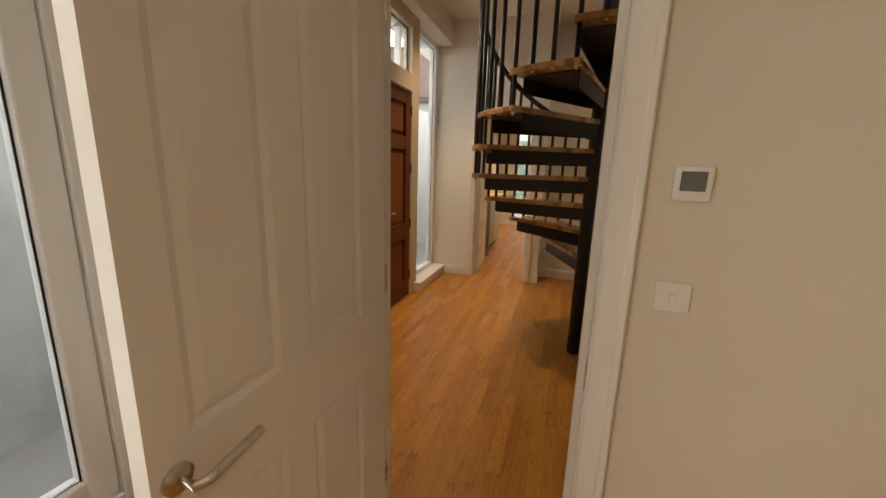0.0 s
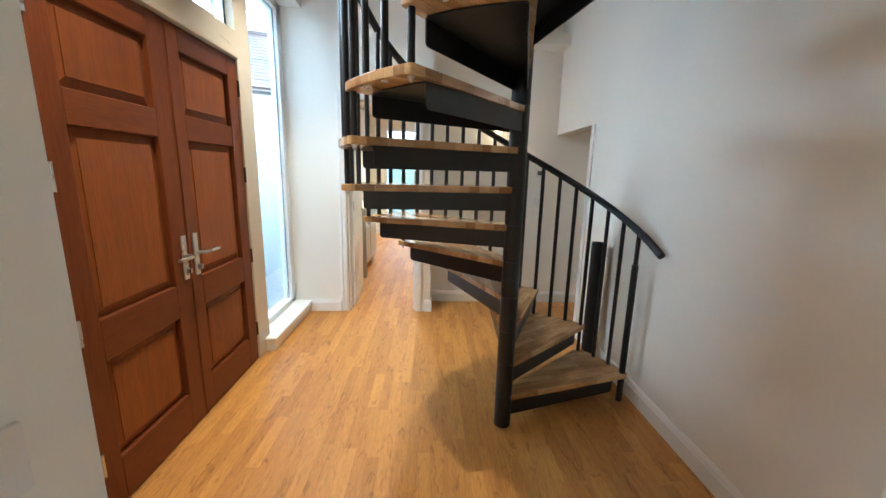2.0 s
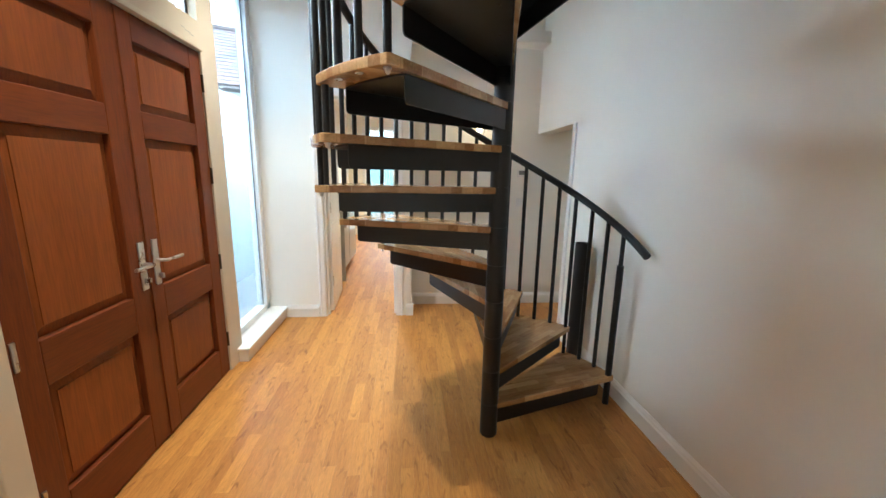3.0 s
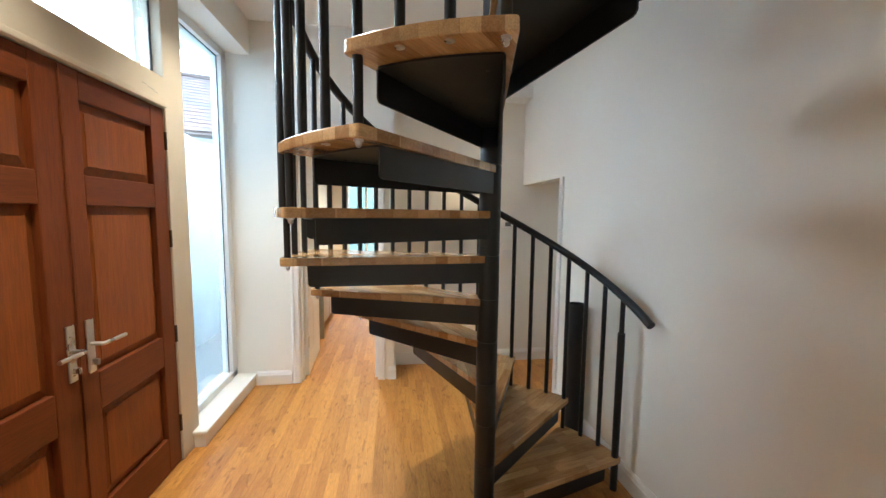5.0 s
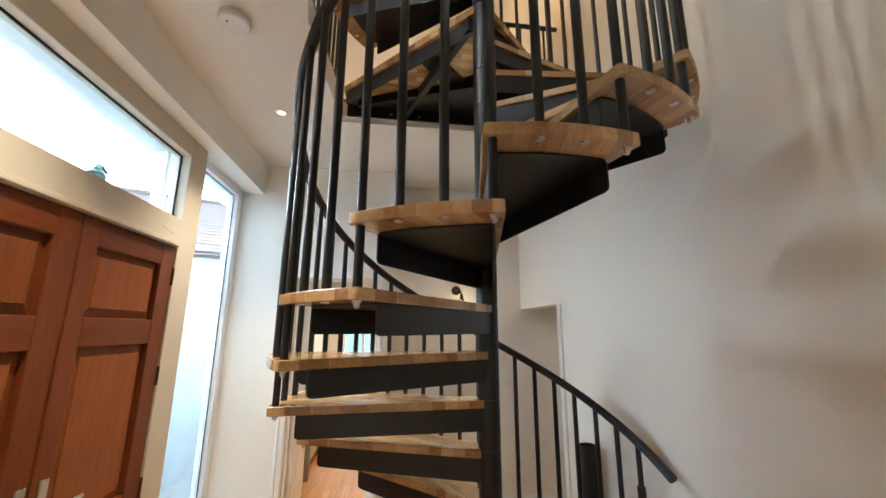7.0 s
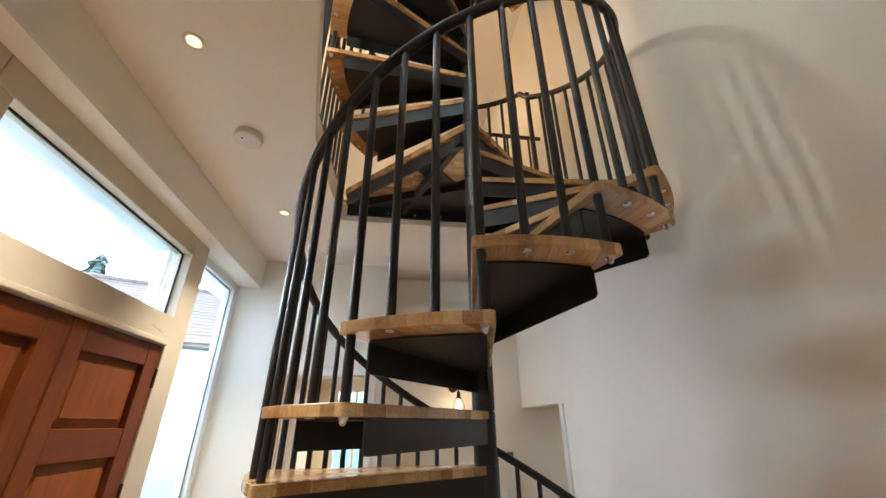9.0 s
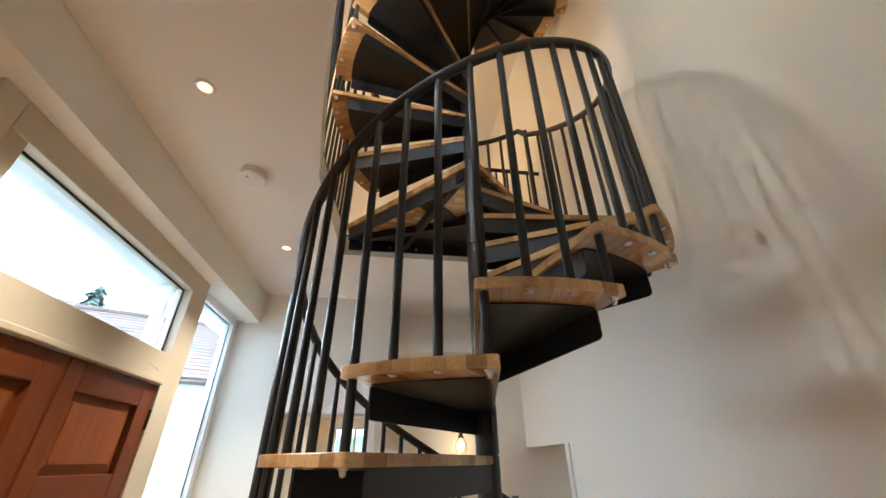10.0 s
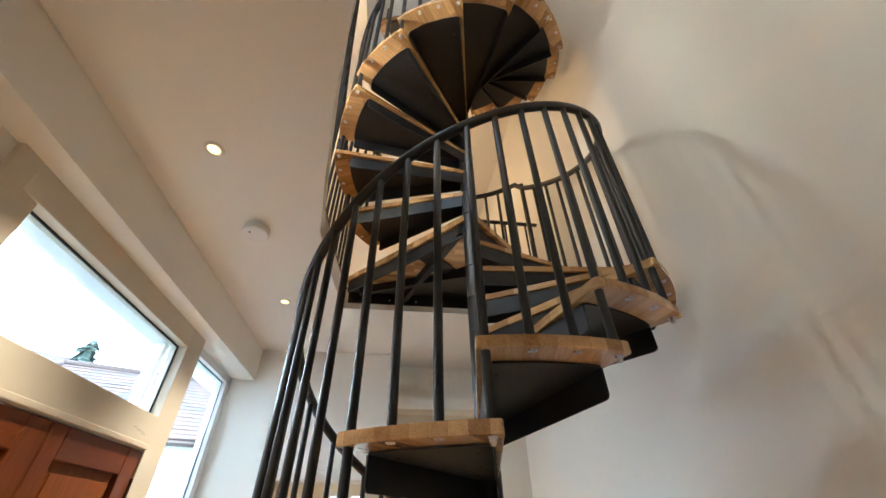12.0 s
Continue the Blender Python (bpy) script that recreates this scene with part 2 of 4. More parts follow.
def prism(outline, z0, z1, bevel=0.0):
    """A plate of the given outline."""
    bm = bmesh.new()
    low = [bm.verts.new((x, y, z0)) for x, y in outline]
    top = [bm.verts.new((x, y, z1)) for x, y in outline]
    n = len(outline)
    bm.faces.new(low[::-1])
    bm.faces.new(top)
    for i in range(n):
        bm.faces.new((low[i], low[(i + 1) % n], top[(i + 1) % n], top[i]))
    bmesh.ops.recalc_face_normals(bm, faces=bm.faces)
    if bevel:
        es = [e for e in bm.edges if abs(e.verts[0].co.z - e.verts[1].co.z) < 1e-6]
        bmesh.ops.bevel(bm, geom=es, offset=bevel, segments=2, affect="EDGES", profile=0.5)
    return bm


def lathe(profile, seg=32):
    """Turned about z from (radius, height) pairs."""
    bm = bmesh.new()
    rings = [[bm.verts.new((max(r, 1e-4) * math.cos(k * math.tau / seg), max(r, 1e-4) * math.sin(k * math.tau / seg), z)) for k in range(seg)] for r, z in profile]
    for a, b in zip(rings, rings[1:]):
        for k in range(seg):
            bm.faces.new((a[k], a[(k + 1) % seg], b[(k + 1) % seg], b[k]))
    bmesh.ops.recalc_face_normals(bm, faces=bm.faces)
    return smooth(bm, 0.5)


def setting(name, bm, material, label, category, parent=None):
    return tagged(part(name, bm, material, parent), label, category, kind="structure")


def skirting(name, p, q, out, parent=None):
    """A moulded skirting board between two floor points; out: the way that it faces."""
    p, q, out = Vector((*p, 0)), Vector((*q, 0)), Vector((*out, 0))
    prof = [(0.0, 0.0), (0.018, 0.0), (0.018, 0.085), (0.014, 0.095), (0.012, 0.105), (0.006, 0.115), (0.005, 0.12), (0.0, 0.12)]
    bm = bmesh.new()
    a = [bm.verts.new(p + out * d + Vector((0, 0, z))) for d, z in prof]
    b = [bm.verts.new(q + out * d + Vector((0, 0, z))) for d, z in prof]
    for i in range(len(prof)):
        j = (i + 1) % len(prof)
        bm.faces.new((a[i], a[j], b[j], b[i]))
    bm.faces.new(a[::-1])
    bm.faces.new(b)
    bmesh.ops.recalc_face_normals(bm, faces=bm.faces)
    return setting(name, bm, M_WHITE, "white painted moulded skirting board along the wall", "skirting")


# ---------- plan ----------
XF = -1.405            # inner face of the front doors
XW = -1.50             # line of the side window
XR = 1.165              # stair wall
YN0, YN1 = 1.01, 1.13  # wall between the first room and the hall
YP = 1.38              # end of the pier beside the front doors
YF = 4.57              # wall with the doorway to the far room
YB = 4.90              # back wall under the wall lamp
ZC = 3.05              # hall ceiling
CX, CY = 0.284, 2.791   # stair pole
RT, RISE, A0, DA = 0.850, 0.190, 14.4, 24.13
Z1 = 17 * RISE         # first floor
ZTOP = 6.9

# ---------- structure: hall ----------
setting("floor", boxes((-1.75, 3.2, -2.6, 11.5, -0.12, -0.012)), M_JOINT, "oak strip laminate floor through hall and rooms", "floor")

setting("wall_front", boxes((-1.80, -1.42, YN1, 2.10, 0, ZTOP), (-1.80, -1.53, 2.10, 4.72, 2.86, ZTOP), (-1.53, -1.42, 2.10, 4.57, 2.79, ZTOP)), M_WALL, "cream painted outer wall above the front doors", "wall")
setting("wall_pier", boxes((-1.42, -0.612, YN1, YP, 0, ZC)), M_WALL, "cream painted pier beside the front doors", "wall")
setting("wall_right", boxes((XR, XR + 0.14, YN1, 4.015, 0, ZTOP), (XR, XR + 0.14, 4.015, YB, 1.803, ZTOP)), M_WALL, "tall cream painted stairwell wall with a low opening", "wall")
setting("wall_far", boxes((-1.57, -0.96, YF, YF + 0.13, 0, ZC), (-0.96, -0.255, YF, YF + 0.13, 2.06, ZC), (-0.255, -0.125, YF, YB, 0, ZC)), M_WALL, "cream painted wall with the doorway to the far room", "wall")
setting("wall_back", boxes((-0.22, 2.9, YB, YB + 0.13, 0, ZC)), M_WALL, "cream painted back wall with a lamp", "wall")
setting("wall_near", boxes((-1.80, -0.50, YN0, YN1, 0, 2.98), (0.237, 3.0, YN0, YN1, 0, 2.98), (-0.50, 0.237, YN0, YN1, 2.05, 2.98), (-0.3, XR, YN0 , YN1, 2.98, ZTOP)), M_ROOM, "beige painted wall between two rooms with a doorway", "wall")
setting("bulkhead", boxes((-1.42, -1.288, YP, YF, 2.778, ZC - 0.002)), M_WALL, "boxed beam along the ceiling above the front doors", "beam")

# ceiling with the stairwell opening
WELL_BACK = 3.695
WELL = [(-0.30, YN1), (-0.315, 1.63), (-0.369, 1.82), (-0.421, 2.04), (-0.483, 2.345), (-0.566, 2.80), (-0.555, 3.2), (-0.52, WELL_BACK), (XR, WELL_BACK)]
bmc = prism([(-1.80, YP), (-0.31, YP)] + WELL[1:] + [(XR, YB), (-0.11, YB), (-0.125, YF), (-1.80, YF)], ZC, Z1 - 0.02)
setting("ceiling", bmc, M_CEIL, "cream painted hall ceiling with a rounded stairwell opening", "ceiling")
setting("ceiling_lobby", boxes((-1.42, -0.31, YN1, YP, ZC, Z1 - 0.02)), M_CEIL, "cream painted ceiling by the pier", "ceiling")
setting("floor_upper", prism([(-1.80, YP), (-0.31, YP)] + WELL[1:] + [(XR, 6.2), (-1.80, 6.2)], Z1 - 0.02, Z1), M_JOINT, "upper floor deck", "floor")

# first floor
setting("wall_upper_back", boxes((-1.8, 0.42, 5.9, 6.0, Z1, ZTOP), (0.42, 1.24, 5.9, 6.0, Z1 + 2.05, ZTOP), (1.16, 1.24, 5.9, 6.0, Z1, Z1 + 2.05)), M_WALL, "cream painted upper landing wall", "wall")
setting("wall_upper_left", boxes((-1.1, -0.93, YN1, 5.9, Z1, 6.2)), M_WALL, "cream painted upper landing side wall", "wall")
# The opening is for the added window that daylights the stair wall.
setting("wall_upper_near", boxes((-1.8, -0.90, YN0, YN1, 2.98, ZTOP), (-0.90, -0.36, YN0, YN1, 2.98, 4.0), (-0.90, -0.36, YN0, YN1, 5.5, ZTOP), (-0.36, -0.3, YN0, YN1, 2.98, ZTOP)), M_WALL, "cream painted upper landing end wall with an assumed window opening", "wall")
setting("wall_upper_right", boxes((XR, XR + 0.14, YB, 6.0, ZC, ZTOP)), M_WALL, "cream painted upper landing side wall", "wall")
setting("ceiling_upper", boxes((-1.8, -0.62, YN0, 6.0, 5.95, 6.2), (-0.62, XR, 3.62, 6.0, 5.95, 6.2)), M_CEIL, "cream painted upper ceiling", "ceiling")
setting("ceiling_top", boxes((-1.8, 1.24, YN0, 6.0, ZTOP, ZTOP + 0.1)), M_CEIL, "cream painted top ceiling", "ceiling")

# side corridor beyond the low opening
setting("wall_corridor", boxes((XR + 0.14, 2.9, 3.5, 3.6, 0, 2.3), (2.8, 2.9, 3.6, YB, 0, 2.3)), M_WALL, "cream painted corridor walls", "wall")
setting("ceiling_corridor", boxes((XR + 0.14, 2.9, 3.5, YB, 2.3, 2.4)), M_CEIL, "cream painted corridor ceiling", "ceiling")

# first room
setting("wall_room_left", boxes((-1.80, -1.47, 0.83, YN0, 0, 2.6), (-1.80, -1.47, -2.5, -2.2, 0, 2.6), (-1.80, -1.47, -2.2, 0.83, 2.15, 2.6)), M_ROOM, "beige painted room wall with a glazed door", "wall")
setting("wall_room_rest", boxes((2.9, 3.0, -2.5, YN0, 0, 2.6), (-1.8, 3.0, -2.6, -2.5, 0, 2.6)), M_ROOM, "beige painted room walls", "wall")
setting("ceiling_room", boxes((-1.8, 3.0, -2.6, YN0, 2.6, 2.7)), M_CEIL, "cream painted room ceiling", "ceiling")

# far room
setting("wall_kitchen_left", boxes((-1.57, -1.47, YF + 0.13, 9.72, 0, 2.6)), M_WALL, "cream painted kitchen wall", "wall")
setting("wall_kitchen_right", boxes((1.6, 1.7, YB + 0.13, 9.72, 0, 2.6)), M_WALL, "cream painted kitchen wall", "wall")
setting("wall_kitchen_end", boxes((-1.57, -1.16, 9.6, 9.72, 0, 2.6), (-0.29, 1.7, 9.6, 9.72, 0, 2.6), (-1.16, -0.29, 9.6, 9.72, 2.35, 2.6)), M_WALL, "cream painted kitchen end wall", "wall")
setting("ceiling_kitchen", boxes((-1.57, 1.7, YF + 0.13, 9.72, 2.6, 2.7)), M_CEIL, "cream painted kitchen ceiling", "ceiling")

skirting("baseboard", (XR, 1.13), (XR, 3.97), (-1, 0))
skirting("baseboard", (-0.125, YB), (2.8, YB), (0, -1))
skirting("baseboard", (-1.32, YF), (-1.02, YF), (0, -1))
skirting("baseboard", (-0.18, YF), (-0.108, YF), (0, -1))
skirting("baseboard", (-0.125, YF), (-0.125, YB - 0.019), (1, 0))
skirting("baseboard", (-0.612, 1.145), (-0.612, YP), (1, 0))
skirting("baseboard", (-1.42, YP), (-0.594, YP), (0, 1))
skirting("baseboard", (-0.29, 9.6), (1.6, 9.6), (0, -1))

# ---------- spiral staircase ----------
stair = thing("spiral_staircase", (CX, CY, 0), "black steel spiral staircase with oiled hardwood treads", "staircase")
WEDGE = 27.5
PR = 0.042


def ray_pt(r, deg, z=0.0):
    return Vector((r * math.cos(radians(deg)), r * math.sin(radians(deg)), z))


def wedge(r_in, r_out, a, b, inner=62, corner=0.016, steps=9):
    """Outline of a tread: pole end, straight sides, rounded outer corners and a curved outer edge."""
    mid = (a + b) / 2
    pts = [ray_pt(r_in, mid - inner), ]
    da = math.degrees(corner / r_out)
    for base, sgn in ((a, 1), (b, -1)):
        arc = []
        c = ray_pt(r_out, base)
        on_arc = ray_pt(r_out, base + sgn * da)
        side_in = ray_pt(r_in, mid - sgn * inner)
        on_side = c + (side_in - c).normalized() * corner
        for k in range(5):
            t = k / 4
            arc.append((1 - t) ** 2 * on_side + 2 * t * (1 - t) * c + t * t * on_arc)
        if sgn > 0:
            pts += arc
            pts += [ray_pt(r_out, a + da + (b - a - 2 * da) * k / steps) for k in range(1, steps)]
        else:
            pts += arc[::-1]
    pts.append(ray_pt(r_in, mid + inner))
    pts += [ray_pt(r_in, mid + inner * (1 - k / 3)) for k in range(1, 6)]
    return [(p.x, p.y) for p in pts]


def tray():
    """Folded steel tray below a tread: plate with a deep flange along each side."""
    bm = prism(wedge(0.045, 0.755, 1.3, WEDGE - 1.3, 52, 0.02), -0.038, -0.0325)
    for ang, s in ((1.3, 1), (WEDGE - 1.3, -1)):
        outer = ray_pt(0.75, ang)
        inn = ray_pt(0.047, WEDGE / 2 - s * 50)
        d = (outer - inn).normalized()
        nrm = Vector((-d.y, d.x, 0)) * s * 0.005
        L = (outer - inn).length
        prof = [(0, -0.038), (L, -0.038), (L, -0.106), (L - 0.006, -0.115), (L - 0.016, -0.118), (0, -0.118)]
        f1 = [bm.verts.new(inn + d * u + Vector((0, 0, z))) for u, z in prof]
        f2 = [bm.verts.new(inn + d * u + nrm + Vector((0, 0, z))) for u, z in prof]
        bm.faces.new(f1)
        bm.faces.new(f2[::-1])
        for i in range(len(prof)):
            j = (i + 1) % len(prof)
            bm.faces.new((f1[i], f1[j], f2[j], f2[i]))
    bmesh.ops.recalc_face_normals(bm, faces=bm.faces)
    return bm


def nut():
    return lathe([(0.0, -0.0510), (0.005, -0.0500), (0.0085, -0.0450), (0.0085, -0.0370), (0.012, -0.0360), (0.012, -0.0312)], 12)


def socket():
    """Countersunk fixing: a steel ring round a sunk bolt head."""
    return lathe([(0.0, -0.0316), (0.0055, -0.0316), (0.0055, -0.0335), (0.0105, -0.0345), (0.012, -0.0330), (0.012, -0.0312)], 12)


tread_src = bracket_src = nut_src = hub_src = screw_src = ring_src = None
BAL = (1.6, 9.6, 17.6)   # balusters on each tread, degrees from its front edge
RB = 0.823


def make_tread(n, ang):
    global tread_src, bracket_src, nut_src, hub_src, screw_src, ring_src
    m = pose(0, 0, n * RISE + 0.002, 0, 0, ang)
    if tread_src is None:
        t = tread_src = part("tread", prism(wedge(0.045, RT, 0, WEDGE), -0.0315, 0, 0.003), M_TREAD, stair, "glued hardwood stave tread", m)
        bracket_src = part("bracket", tray(), M_BLACK, t, "folded black steel bracket")
        hub_src = part("hub", smooth(cyl(bmesh.new(), (0, 0, -0.186), (0, 0, -0.002), PR + 0.004, 28)), M_BLACK, t)
        ring_src = part("fixing", socket(), M_STEEL, t, "steel bolt fixing", Matrix.Translation(ray_pt(RB, BAL[1])))
        again("fixing", ring_src, t, Matrix.Translation(ray_pt(RB, BAL[2])))
        nut_src = part("cap_nut", nut(), M_STEEL, t, "steel cap nut", Matrix.Translation(ray_pt(RB, DA + BAL[0])))
        screw_src = part("screw", lathe([(0.0, -0.0415), (0.004, -0.0405), (0.005, -0.0382)], 8), M_BRASS, t, "", Matrix.Translation(ray_pt(0.66, 4.2)))
    else:
        t = again("tread", tread_src, stair, m)
        t["label"] = "glued hardwood stave tread"
        again("bracket", bracket_src, t, Matrix())
        again("hub", hub_src, t, Matrix())
        for a in (BAL[1], BAL[2]):
            again("fixing", ring_src, t, Matrix.Translation(ray_pt(RB, a)))
        again("cap_nut", nut_src, t, Matrix.Translation(ray_pt(RB, DA + BAL[0])))
        again("screw", screw_src, t, Matrix.Translation(ray_pt(0.66, 4.2)))
    for r, a in ((0.66, 22.8), (0.42, 5.5), (0.42, 21.5), (0.2, 13.5)):
        again("screw", screw_src, t, Matrix.Translation(ray_pt(r, a)))
    return t


def level(ang, n0=1, a0=A0):
    """Height of the line of nosings at an angle."""
    return RISE * (n0 + (ang - a0) / DA)


def flight(n_first, n_last, a_first, rail_up):
    bal = None
    for n in range(n_first, n_last + 1):
        a = a_first + DA * (n - n_first)
        make_tread(n, a)
        for k, off in enumerate(BAL):
            if n == n_first and k == 0:
                continue
            top = level(a + off, n_first, a_first) + rail_up - 0.01
            low = n * RISE - 0.022 if k else (n - 1) * RISE - 0.022
            p = ray_pt(RB, a + off)
            part("baluster", rod((p.x, p.y, low), (p.x, p.y, top), 0.0125, 14), M_BLACK, stair)


RAIL = 0.878
flight(1, 16, A0, RAIL)
part("pole", smooth(cyl(bmesh.new(), (0, 0, 0), (0, 0, 7.4 - 0.6), PR, 32)), M_BLACK, stair, "black round steel centre pole")

# handrail of the lower flight, from its free end to the landing
pts = []
for k in range(0, 131):
    a = 3.0 + (A0 + DA * 16 - 3.0 + 1.0) * k / 130
    pts.append(ray_pt(RB, a, level(a) + RAIL))
part("handrail", sweep(pts, 0.021, 14), M_BLACK, stair, "round black steel handrail")
q = ray_pt(RB, A0 + 1.6)
newel = part("newel", rod((q.x, q.y, 0), (q.x, q.y, 0.885), 0.019, 18), M_BLACK, stair, "thicker black newel post")
part("neck", rod((q.x, q.y, 0.885), (q.x, q.y, level(A0 + 1.6) + RAIL), 0.0125, 14), M_BLACK, newel)

# landing on the first floor
A_L0, A_L1 = A0 + DA * 16, 136.0 + 360
LAND_BACK = WELL_BACK - CY
c0, c1 = ray_pt(0.87, A_L0), ray_pt(1.08, A_L1)
arc = [tuple(ray_pt(0.87, A_L0 + (428 - A_L0) * k / 5)[:2]) for k in range(6)]
outline = [(0.03, -0.03)] + arc + [(arc[-1][0], LAND_BACK), (-0.77, LAND_BACK), (c1.x, c1.y), (-0.045, -0.01)]
land = part("landing", prism(outline, Z1 - 0.043, Z1, 0.003), M_TREAD, stair, "hardwood landing platform on a braced steel frame")


def bar(p, q, z0, z1, w):
    p, q = Vector((*p, 0)), Vector((*q, 0))
    d = (q - p).normalized()
    s = Vector((-d.y, d.x, 0)) * w / 2
    return prism([tuple((p - s)[:2]), tuple((q - s)[:2]), tuple((q + s)[:2]), tuple((p + s)[:2])], z0, z1)


zl0, zl1 = Z1 - 0.135, Z1 - 0.0445
edge_l = (c1.x + 0.02, c1.y - 0.0)
part("frame_bar", bar((-0.01, 0.0), edge_l, zl0, zl1, 0.012), M_BLACK, land)
part("frame_bar", bar((0.0, 0.0), (c0.x, c0.y), zl0, zl1, 0.012), M_BLACK, land)
part("back_beam", bar((-0.77, LAND_BACK - 0.009), (arc[-1][0], LAND_BACK - 0.009), Z1 - 0.135, zl1, 0.014), M_BLACK, land, "black steel fixing beam with bolts")
part("brace", bar((-0.05, 0.02), (-0.35, LAND_BACK - 0.02), zl0 + 0.02, zl1, 0.035), M_BLACK, land)
part("brace", bar((0.45, 0.35), (-0.68, LAND_BACK - 0.08), zl0 + 0.03, zl1 - 0.001, 0.035), M_BLACK, land)
part("plate", prism([(0.25, 0.26), (-0.328, 0.811), (-0.30, LAND_BACK - 0.02), (0.30, LAND_BACK - 0.02), (0.30, 0.78), (0.60, 0.52), (0.35, 0.25)], Z1 - 0.053, Z1 - 0.0465), M_BLACK, land, "black steel underplate")
part("plate", bar((-0.29, 0.29), (-0.04, 0.55), Z1 - 0.057, Z1 - 0.0505, 0.12), M_BLACK, land, "black steel underplate")
part("plate", bar((-0.74, LAND_BACK - 0.08), (-0.31, LAND_BACK - 0.08), Z1 - 0.053, Z1 - 0.0465, 0.12), M_BLACK, land, "black steel underplate")
for k in range(6):
    x = -0.66 + 0.2 * k
    part("bolt", rod((x, LAND_BACK - 0.028, Z1 - 0.11), (x, LAND_BACK - 0.014, Z1 - 0.11), 0.008, 8), M_STEEL, land)

# upper flight
flight(18, 33, 136.0, RAIL)
pts = []
for k in range(0, 131):
    a = 130 + (DA * 16) * k / 130
    pts.append(ray_pt(RB, a, level(a, 18, 136.0) + RAIL))
part("handrail", sweep(pts, 0.021, 14), M_BLACK, stair, "round black steel handrail")

# landing guard: level rail round the landing, post and balusters
guard = [ray_pt(RB, A_L0 + (432 - A_L0) * k / 12, Z1 + 0.97 - 0.10 * max(0, 1 - k / 2)) for k in range(13)]
part("guard_rail", sweep(guard, 0.021, 14), M_BLACK, stair, "level black guard rail on the landing")
p = ray_pt(RB, A_L0 + 1)
part("post", rod((p.x, p.y, Z1), (p.x, p.y, Z1 + 0.93), 0.019, 18), M_BLACK, stair)
for k in range(1, 5):
    p = ray_pt(RB, A_L0 + 1 + 8.0 * k)
    part("baluster", rod((p.x, p.y, Z1 - 0.04), (p.x, p.y, Z1 + 0.97), 0.0125, 14), M_BLACK, stair)

# balustrade along the edge of the upper floor
balustrade = thing("balustrade", (0.62, WELL_BACK + 0.06, Z1), "black steel balustrade along the upper floor edge", "balustrade")
part("top_rail", rod((0, 0, 0.84), (XR - 0.62, 0, 0.84), 0.018, 14), M_BLACK, balustrade)
for k in range(5):
    part("baluster", rod((0.03 + 0.1 * k, 0, 0), (0.03 + 0.1 * k, 0, 0.84), 0.0095, 12), M_BLACK, balustrade)

# balustrade along the curved edge of the stairwell
well_guard = thing("balustrade", (0, 0, Z1), "black steel balustrade along the curved stairwell edge", "balustrade")
edge = [Vector((x - 0.045, y, 0)) for x, y in WELL[2:8]]
spots = []
for p, q in zip(edge, edge[1:]):
    n_bal = max(1, round((q - p).length / 0.105))
    spots += [p.lerp(q, k / n_bal) for k in range(n_bal)]
spots.append(edge[-1])
part("top_rail", sweep([v + Vector((0, 0, 0.92)) for v in spots], 0.02, 14), M_BLACK, well_guard)
for v in spots:
    part("baluster", rod((v.x, v.y, 0), (v.x, v.y, 0.92), 0.0105, 12), M_BLACK, well_guard)

# ---------- lamps: hall and wall lamps, and unseen ones assumed upstairs and in other rooms ---
LIGHTS = [(-0.915, 3.635), (-0.949, 2.285)]
for x, y in LIGHTS:
    spot_lamp("downlight_lamp", (x, y, ZC - 0.035), 150, 1.6, (1.0, 0.80, 0.59), blend=1.0, soft=0.02)
# Lamp assumed out of view in the first room, warming its wall.
spot_lamp("unseen_room_lamp", (0.9, -0.6, 2.55), 42, soft=0.2)
# Upper ceiling lamps without fittings, at assumed places.
spot_lamp("upper_downlight_lamp", (-0.7, 4.4, 5.9), 10, 2.6, (1.0, 0.66, 0.36))
spot_lamp("upper_downlight_lamp", (0.4, 4.9, 5.9), 24, 2.4, (1.0, 0.58, 0.27))
# Two added fill lamps brighten the kitchen; no fittings are known there.
spot_lamp("kitchen_fill_lamp", (-0.6, 6.2, 2.55), 130, 2.3, (1.0, 0.78, 0.48))
spot_lamp("kitchen_fill_lamp", (-0.6, 8.2, 2.55), 130, 2.3, (1.0, 0.78, 0.48))
# Unseen fill added to lift the wall beyond the low opening.
spot_lamp("corridor_fill_lamp", (2.1, 4.4, 2.25), 14)
bulb_lamp("wall_bulb", (0.53, YB - 0.15, 1.82), 1.0)
bulb_lamp("upper_wall_bulb", (-0.785, 3.41, 4.915), 36, 0.022, (1.0, 0.58, 0.27))
# Unseen bulb, assumed where the rail's shadow on the stair wall points.
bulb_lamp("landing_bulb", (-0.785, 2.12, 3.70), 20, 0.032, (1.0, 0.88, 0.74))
# Area panel standing in for sky light through the garden door.
window_light("room_daylight", (-1.62, -1.2, 1.1), (0, -1.2, 1.05), 1.6, 1.8, 52)
